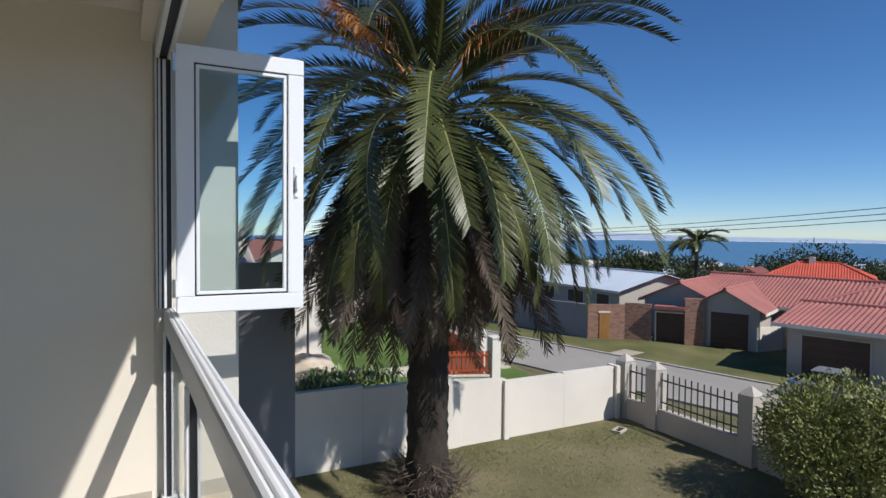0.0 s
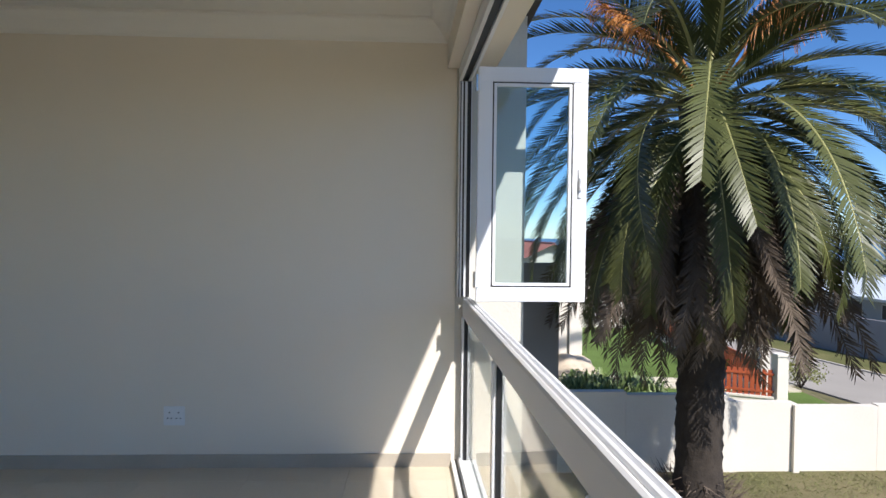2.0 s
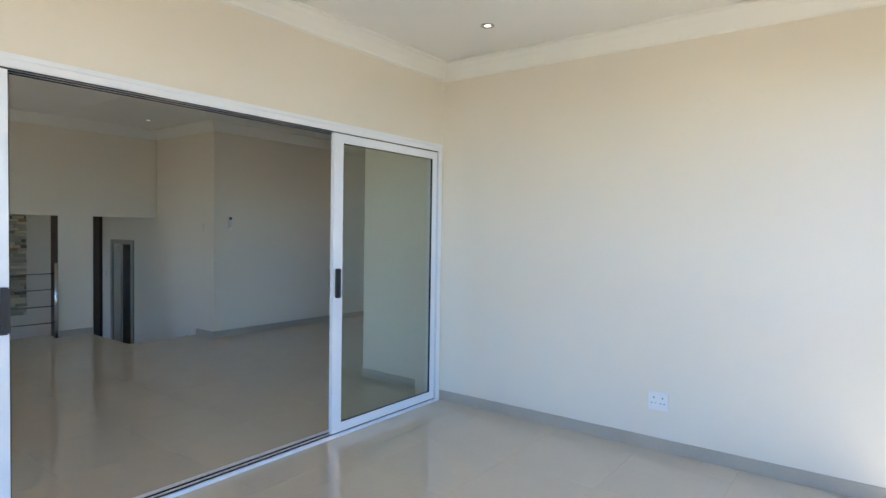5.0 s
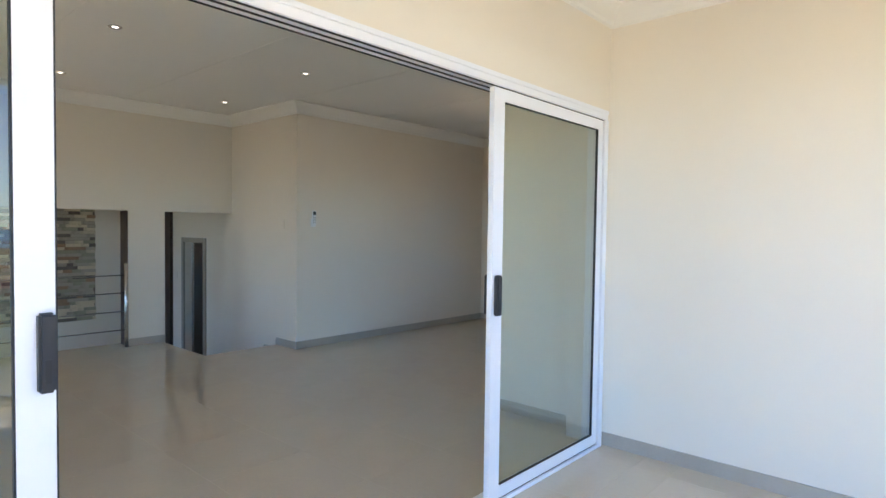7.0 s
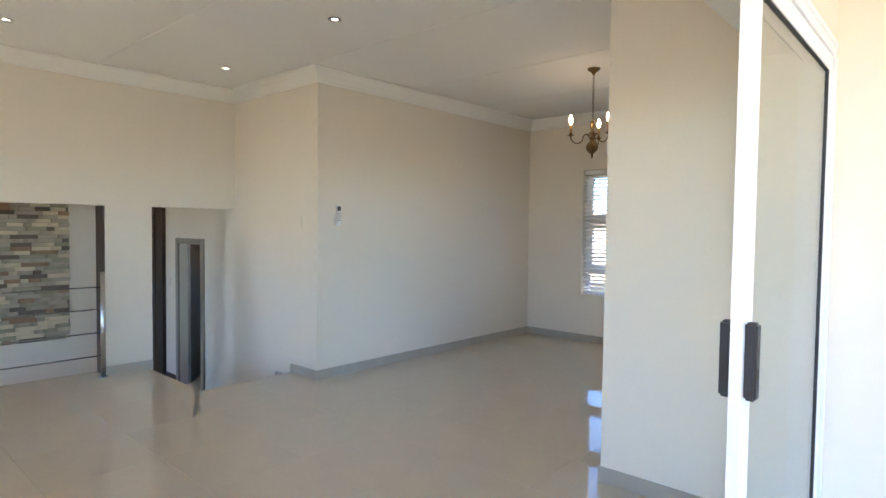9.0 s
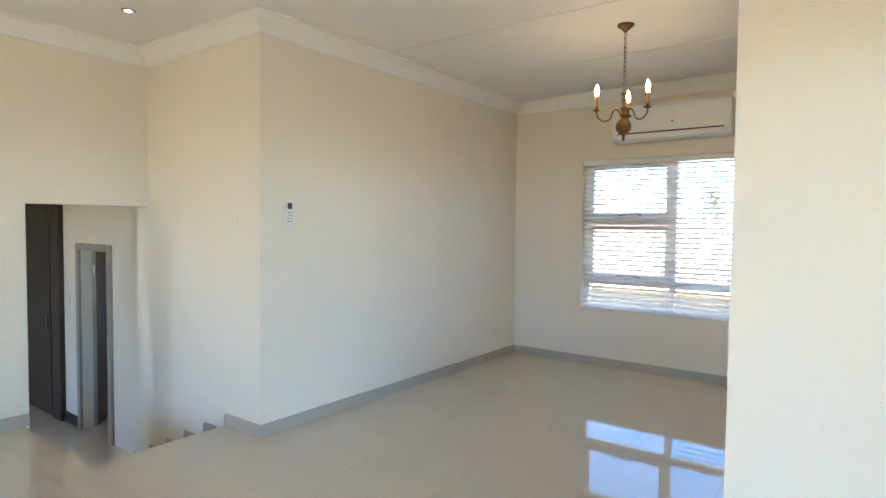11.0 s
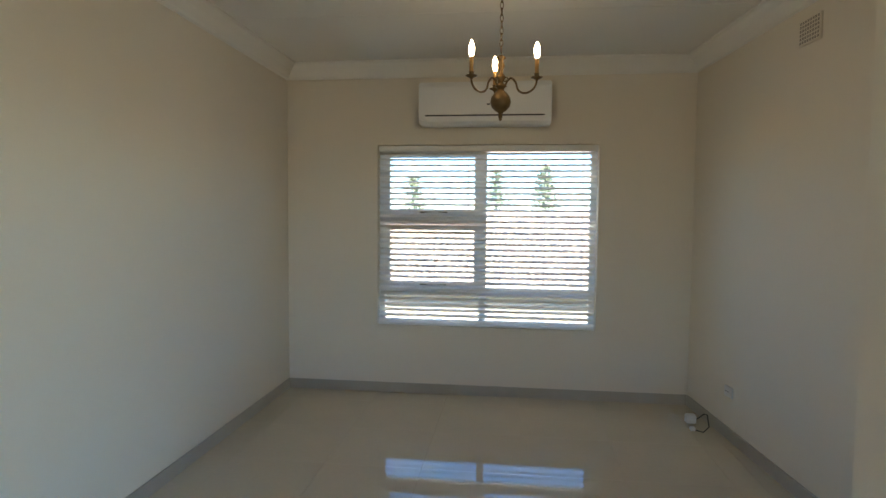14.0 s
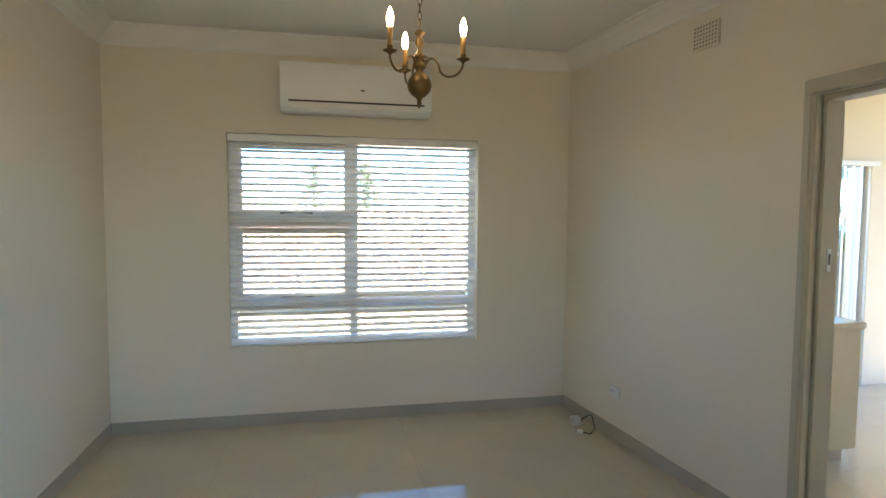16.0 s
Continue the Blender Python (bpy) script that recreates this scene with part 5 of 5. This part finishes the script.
# white flats far off above the bay
flats = tagged(empty("apartment_block", pose(293, 272, land(293, 272) + 4.0, 0, 0, -42)), "far white block of flats above the bay", "building")
FLATS = mat("white_flats", (0.78, 0.77, 0.74), 0.9)
for k, (x0, x1, top) in enumerate(((-10, -5.4, 12.0), (-5.4, -0.6, 11.2), (-0.6, 4.4, 9.8), (4.4, 9.6, 9.4))):
    wing = part("wall", boxes((x0, x1 - 0.05, -4 - 0.7 * k, 4, -9, top)), FLATS, flats)
    for i in range(2):
        for j in range(3):
            part("window", boxes((x0 + 0.7 + 2.2 * i, x0 + 2.0 + 2.2 * i, -4.06 - 0.7 * k, -3.98 - 0.7 * k, top - 2.6 - 2.9 * j, top - 1.2 - 2.9 * j)), GARAGE, wing)

# small feathery palm among the roofs
SPZ = 0.6 - land(46.6, 38.6)
sp = tagged(empty("small_palm", pose(46.6, 38.6, land(46.6, 38.6))), "slender palm with feathery fronds among the roofs", "tree")
part("trunk", rod((0, 0, 0), (0, 0, SPZ), 0.24, 10, 0.15), TRUNK, sp)
far_frond, far_mats = frond_mesh(3.1, 1.5, 0.8, 9, 34, 0.06)
far_frond.materials.append(FROND); far_frond.materials.append(RACHIS)
far_frond.polygons.foreach_set("material_index", far_mats)
for k in range(22):
    f = new("frond", far_frond)
    f.parent = sp
    f.matrix_basis = pose(0, 0, SPZ - 0.05, 0, 0, 360 * k / 22 + rnd.uniform(-8, 8)) @ pose(0, 0, 0, rnd.uniform(-20, 20), -rnd.choice((62, 45, 28, 12)), 0)

# neighbour's garden behind the boundary wall
structure("lawn_neighbour", boxes((2.4, 10.6, 11.4, 40.0, G - 0.05, G + 0.02)), LAWN, "mown green lawn of the neighbour's garden", "lawn")
path = tagged(empty("garden_path", pose(0, 0, G + 0.02)), "pale garden path of two rows of paving stones", "path", kind="structure")
PAVE = mat("pale_paving_stone", (0.55, 0.50, 0.38), 0.9, vary=0.2, scale=3, fine=30, bump=0.3)
for k in range(14):
    for r in range(2):
        x = 5.0 + k * 0.40 + 0.2 * r
        part("paving_stone", boxes((x, x + 0.36, 17.1 + r * 0.58 - k * 0.05, 17.62 + r * 0.58 - k * 0.05, 0, 0.04)), PAVE, path)
fence = tagged(empty("red_slat_fence", pose(8.95, 14.98, G)), "orange-red slatted timber fence on a low white wall", "fence", kind="structure")
part("post", boxes((-0.12, 0.16, -0.14, 0.14, 0, 1.36)), WALLW, fence)
part("post_cap", boxes((-0.15, 0.19, -0.17, 0.17, 1.362, 1.42)), WALLW, fence, bevel=0.008)
part("post", boxes((0.10, 0.32, 0.9, 1.12, 0, 1.45)), WALLW, fence)
slat_me = None
for at, length in ((pose(-0.13, 0.0, 0, 0, 0, 158), 1.75), (pose(0.12, 1.15, 0, 0, 0, 84), 9.0)):
    base = part("low_wall", boxes((0, length, -0.07, 0.07, 0, 0.28)), WALLW, fence)
    base.matrix_basis = at
    part("coping", boxes((0, length, -0.10, 0.10, 0.282, 0.33)), WALLW, base)
    for z in (0.42, 0.86):
        part("fence_rail", boxes((0, length, 0.018, 0.045, z, z + 0.06)), FENCEW, base)
    for k in range(int(length / 0.135)):
        if slat_me is None:
            first_slat = part("slat", boxes((0.0, 0.10, -0.012, 0.016, 0.332, 1.0)), FENCEW, base)
            slat_me = first_slat.data
            ob = first_slat
        else:
            ob = new("slat", slat_me)
            ob.parent = base
        ob.location = (0.03 + k * 0.135, 0, 0)
structure("wall_neighbour_house", boxes((2.4, 4.2, 17.6, 17.9, G, G + 2.5), (4.25, 4.62, 17.5, 17.9, G, G + 4.0)), WALLW, "cream plastered column and wall of the neighbour's house", "wall")
# boulder by the column and planting bed with strappy leaves
bm = bmesh.new()
bmesh.ops.create_icosphere(bm, subdivisions=4, radius=1.0)
for vtx in bm.verts:
    vtx.co *= 1 + 0.16 * noise.noise(vtx.co * 2.2) + 0.05 * noise.noise(vtx.co * 7)
    vtx.co.z = max(vtx.co.z, -0.02)
heap = part("boulder", bm, mat("pale_sand", (0.50, 0.42, 0.32), 0.95, vary=0.2, scale=5, fine=40, bump=0.4), smooth=True)
heap.matrix_basis = pose(4.2, 17.4, G + 0.02) @ Matrix.Diagonal((1.0, 0.8, 0.85, 1))
tagged(heap, "pale rounded boulder beside the column", "boulder")
structure("planting_bed", boxes((3.3, 5.9, 13.6, 16.2, G, G + 0.10)), mat("bed_soil", (0.10, 0.055, 0.035), 0.95, vary=0.4, scale=4, fine=30, bump=0.6), "brown soil planting bed", "soil")
STRAP = mat("strap_leaf", (0.09, 0.14, 0.035), 0.5, vary=0.4, scale=4, fine=20, bump=0.0, per_object=0.4, warm=(0.20, 0.27, 0.08))


def strap_plant(m, seed, size):
    """A clump of arching strap leaves."""
    r = random.Random(seed)
    bm = bmesh.new()
    for k in range(46):
        a, reach, h = r.uniform(0, 2 * math.pi), r.uniform(0.15, 0.42) * size, r.uniform(0.3, 0.55) * size
        side = Vector((-math.sin(a), math.cos(a), 0)) * 0.022
        pts = [Vector((reach * u * math.cos(a), reach * u * math.sin(a), h * math.sin(2.3 * u))) for u in (0, 0.35, 0.7, 1)]
        vs = [(bm.verts.new(q - side * w), bm.verts.new(q + side * w)) for q, w in zip(pts, (1, 1.1, 0.8, 0.15))]
        for (a0, a1), (b0, b1) in zip(vs, vs[1:]):
            bm.faces.new((a0, a1, b1, b0))
    p = part("strap_plant", bm, STRAP)
    p.matrix_basis = m
    tagged(p, "clump of green strap-leaved plants in the bed", "plant", group="bed plants")


plant_rnd = random.Random(8)
for k in range(30):
    strap_plant(pose(3.5 + 2.1 * plant_rnd.random(), 14.2 + 1.8 * plant_rnd.random(), G + 0.09), k, plant_rnd.uniform(1.1, 1.6))
bm = bmesh.new()
bmesh.ops.create_icosphere(bm, subdivisions=3, radius=0.2)
for vtx in bm.verts:
    vtx.co *= 1 + 0.35 * noise.noise(vtx.co * 6)
rock = part("garden_rock", bm, PAVE)
rock.matrix_basis = pose(4.35, 14.1, G + 0.24)
tagged(rock, "pale rock among the bed plants", "rock")
for k, (x, y, sz) in enumerate(((9.5, 18.0, 0.5), (9.3, 19.6, 0.5), (10.9, 17.0, 0.55))):
    leaf_ball("shrub", pose(x, y, G), sz, sz * 0.8, 900, BUSH, 0.08, 20 + k, "low leafy shrub by the red fence", "shrub", stems=5)
gable_house("neighbour_house", pose(2.5, 32.0, G), 9.0, 7.0, 2.2, 3.9, "neighbour's cream house with a red tiled roof", REDTILE, WALLW, ridge_along="y")
for k, (x, y, sz) in enumerate(((4.1, 15.6, 0.35), (4.8, 15.9, 0.32), (5.3, 15.5, 0.3), (9.6, 18.0, 0.5), (9.4, 19.6, 0.5))):
    leaf_ball("flower_bush", pose(x, y, G), sz, sz * 0.8, 500, BUSH, 0.09, 20 + k, "low leafy garden plant", "plant", stems=5)

gable_house("back_house", pose(-14.0, 17.5, G), 7.0, 16.0, 3.3, 4.45, "neighbour's house with a pale red tiled roof", mat("pale_roof_tiles", (0.52, 0.40, 0.35), 0.8, vary=0.15, scale=1.0, fine=18, bump=0.3), WALLW)


PINE = mat("grey_green_pine", (0.13, 0.16, 0.11), 0.7, vary=0.3, scale=1.0, fine=8, bump=0.0, spec=0.3, warm=(0.26, 0.30, 0.22))


def conifer(m, height, width, seed):
    """A tall pine with drooping whorls of branches."""
    t = tagged(empty("pine_tree", m), "tall dark green pine with level branches", "tree")
    part("trunk", rod((0, 0, 0), (0, 0, height), 0.16, 8, 0.02), TRUNK, t)
    r = random.Random(seed)
    verts, faces = [], []
    for k in range(22):
        u = k / 21
        z, reach = height * (0.18 + 0.8 * u), width * (1 - u) ** 0.8 + 0.15
        for j in range(9):
            a = 2 * math.pi * (j + r.random()) / 9
            for q in range(15):
                d = reach * r.random() ** 0.7
                o = Vector((d * math.cos(a) + r.uniform(-0.18, 0.18), d * math.sin(a) + r.uniform(-0.18, 0.18), z - 0.18 * d + r.uniform(-0.08, 0.1)))
                e = o + Vector((r.uniform(-0.2, 0.2), r.uniform(-0.2, 0.2), r.uniform(-0.05, 0.22)))
                w = Vector((r.uniform(-0.06, 0.06), r.uniform(-0.06, 0.06), 0.03))
                n0 = len(verts)
                verts += [tuple(o - w), tuple(o + w), tuple(e)]
                faces.append((n0, n0 + 1, n0 + 2))
    me = bpy.data.meshes.new("crown")
    me.from_pydata(verts, [], faces)
    me.materials.append(PINE)
    new("crown", me).parent = t


conifer(pose(-3.75, 33.0, G), 6.9, 1.5, 1)
conifer(pose(-10.5, 33.0, G), 6.4, 1.6, 2)
conifer(pose(-6.3, 36.0, G), 7.0, 1.5, 3)

# far trees
tree_rnd = random.Random(9)
DARKLEAF = mat("far_tree_leaf", (0.03, 0.045, 0.018), 0.7, vary=0.4, scale=0.5, fine=4, bump=0.0, spec=0.2, warm=(0.075, 0.095, 0.04))
for k in range(54):
    ang = radians(-14 + 82 * (k + tree_rnd.uniform(-0.4, 0.4)) / 53)
    dist = tree_rnd.uniform(95, 210)
    x, y = math.sin(ang) * dist, math.cos(ang) * dist
    sz = tree_rnd.uniform(2.6, 4.6) * (0.7 + dist / 300)
    leaf_ball("far_tree", pose(x, y, land(x, y) - 0.2), sz, sz * 0.62, 1500, DARKLEAF, sz * 0.15, 40 + k, "dark green far tree among the houses", "tree", trunk_h=sz * 0.35, stems=6)
for k, (x, y, sz) in enumerate(((92, 54, 4.6), (103, 58, 4.0), (98, 48.5, 3.6))):
    leaf_ball("far_tree", pose(x, y, land(x, y) - 0.2), sz, sz * 0.7, 2600, DARKLEAF, sz * 0.11, 140 + k, "tall rounded dark tree above the roofs", "tree", trunk_h=sz * 0.6, stems=7)
for k in range(-9, 4):
    x, y = -20 + 14 * k + tree_rnd.uniform(-4, 4), tree_rnd.uniform(60, 85)
    sz = tree_rnd.uniform(2.2, 3.6)
    leaf_ball("far_tree", pose(x, y, land(x, y) - 0.2), sz, sz * 0.6, 1200, BUSH, sz * 0.12, 90 + k, "green tree beyond the back garden", "tree", trunk_h=sz * 0.3, stems=6)
town_rnd = random.Random(2)
for k in range(34):
    ang = radians(20 + 52 * k / 33)
    dist = town_rnd.uniform(130, 420)
    x, y = math.sin(ang) * dist, math.cos(ang) * dist
    w, h = town_rnd.uniform(8, 15), town_rnd.uniform(4.0, 6.5)
    gable_house("far_house", pose(x, y, land(x, y), 0, 0, town_rnd.uniform(0, 90)), w, w * 0.7, h * 0.65, h, "small far house on the slope to the bay", town_rnd.choice((REDTILE, GREYROOF, WALLW)), WALLW, ridge_along="y")

# overhead cables between two timber poles
for x, y, z0, top in ((22, 45.1, G - 1.0, 2.2), (16, -20.1, G, 5.4)):
    pole = tagged(empty("utility_pole", pose(x, y, z0)), "weathered timber utility pole", "pole", group="utility poles")
    part("shaft", rod((0, 0, 0), (0, 0, top - z0), 0.13, 12, 0.09), TRUNK, pole)
    part("cross_arm", boxes((-0.6, 0.6, -0.05, 0.05, top - z0 - 0.35, top - z0 - 0.25)), TRUNK, pole)
for k in range(3):
    a, b = Vector((22, 45, 1.30 + 0.15 * k)), Vector((16, -20, 4.7 + 0.2 * k))
    pts = [a.lerp(b, i / 16) - Vector((0, 0, 1.2 * (1 - (2 * i / 16 - 1) ** 2))) for i in range(17)]
    tagged(part("overhead_cable", tube(pts, 0.012, 5), IRON), "thin black overhead cable", "cable", group="overhead cables")

# ---- floor tiles ----
for span in ((-7.79, XS + 0.3, -1.2, YB), (XC, XR, YB, YD), (-9.12, -7.79, -1.2, 3.83), (XS + 0.3, 0.30, -1.2, YE), (XR, 0.18, YE + 0.24, YD)):
    tile_field(*span, ox=-7.79, oy=0.02)
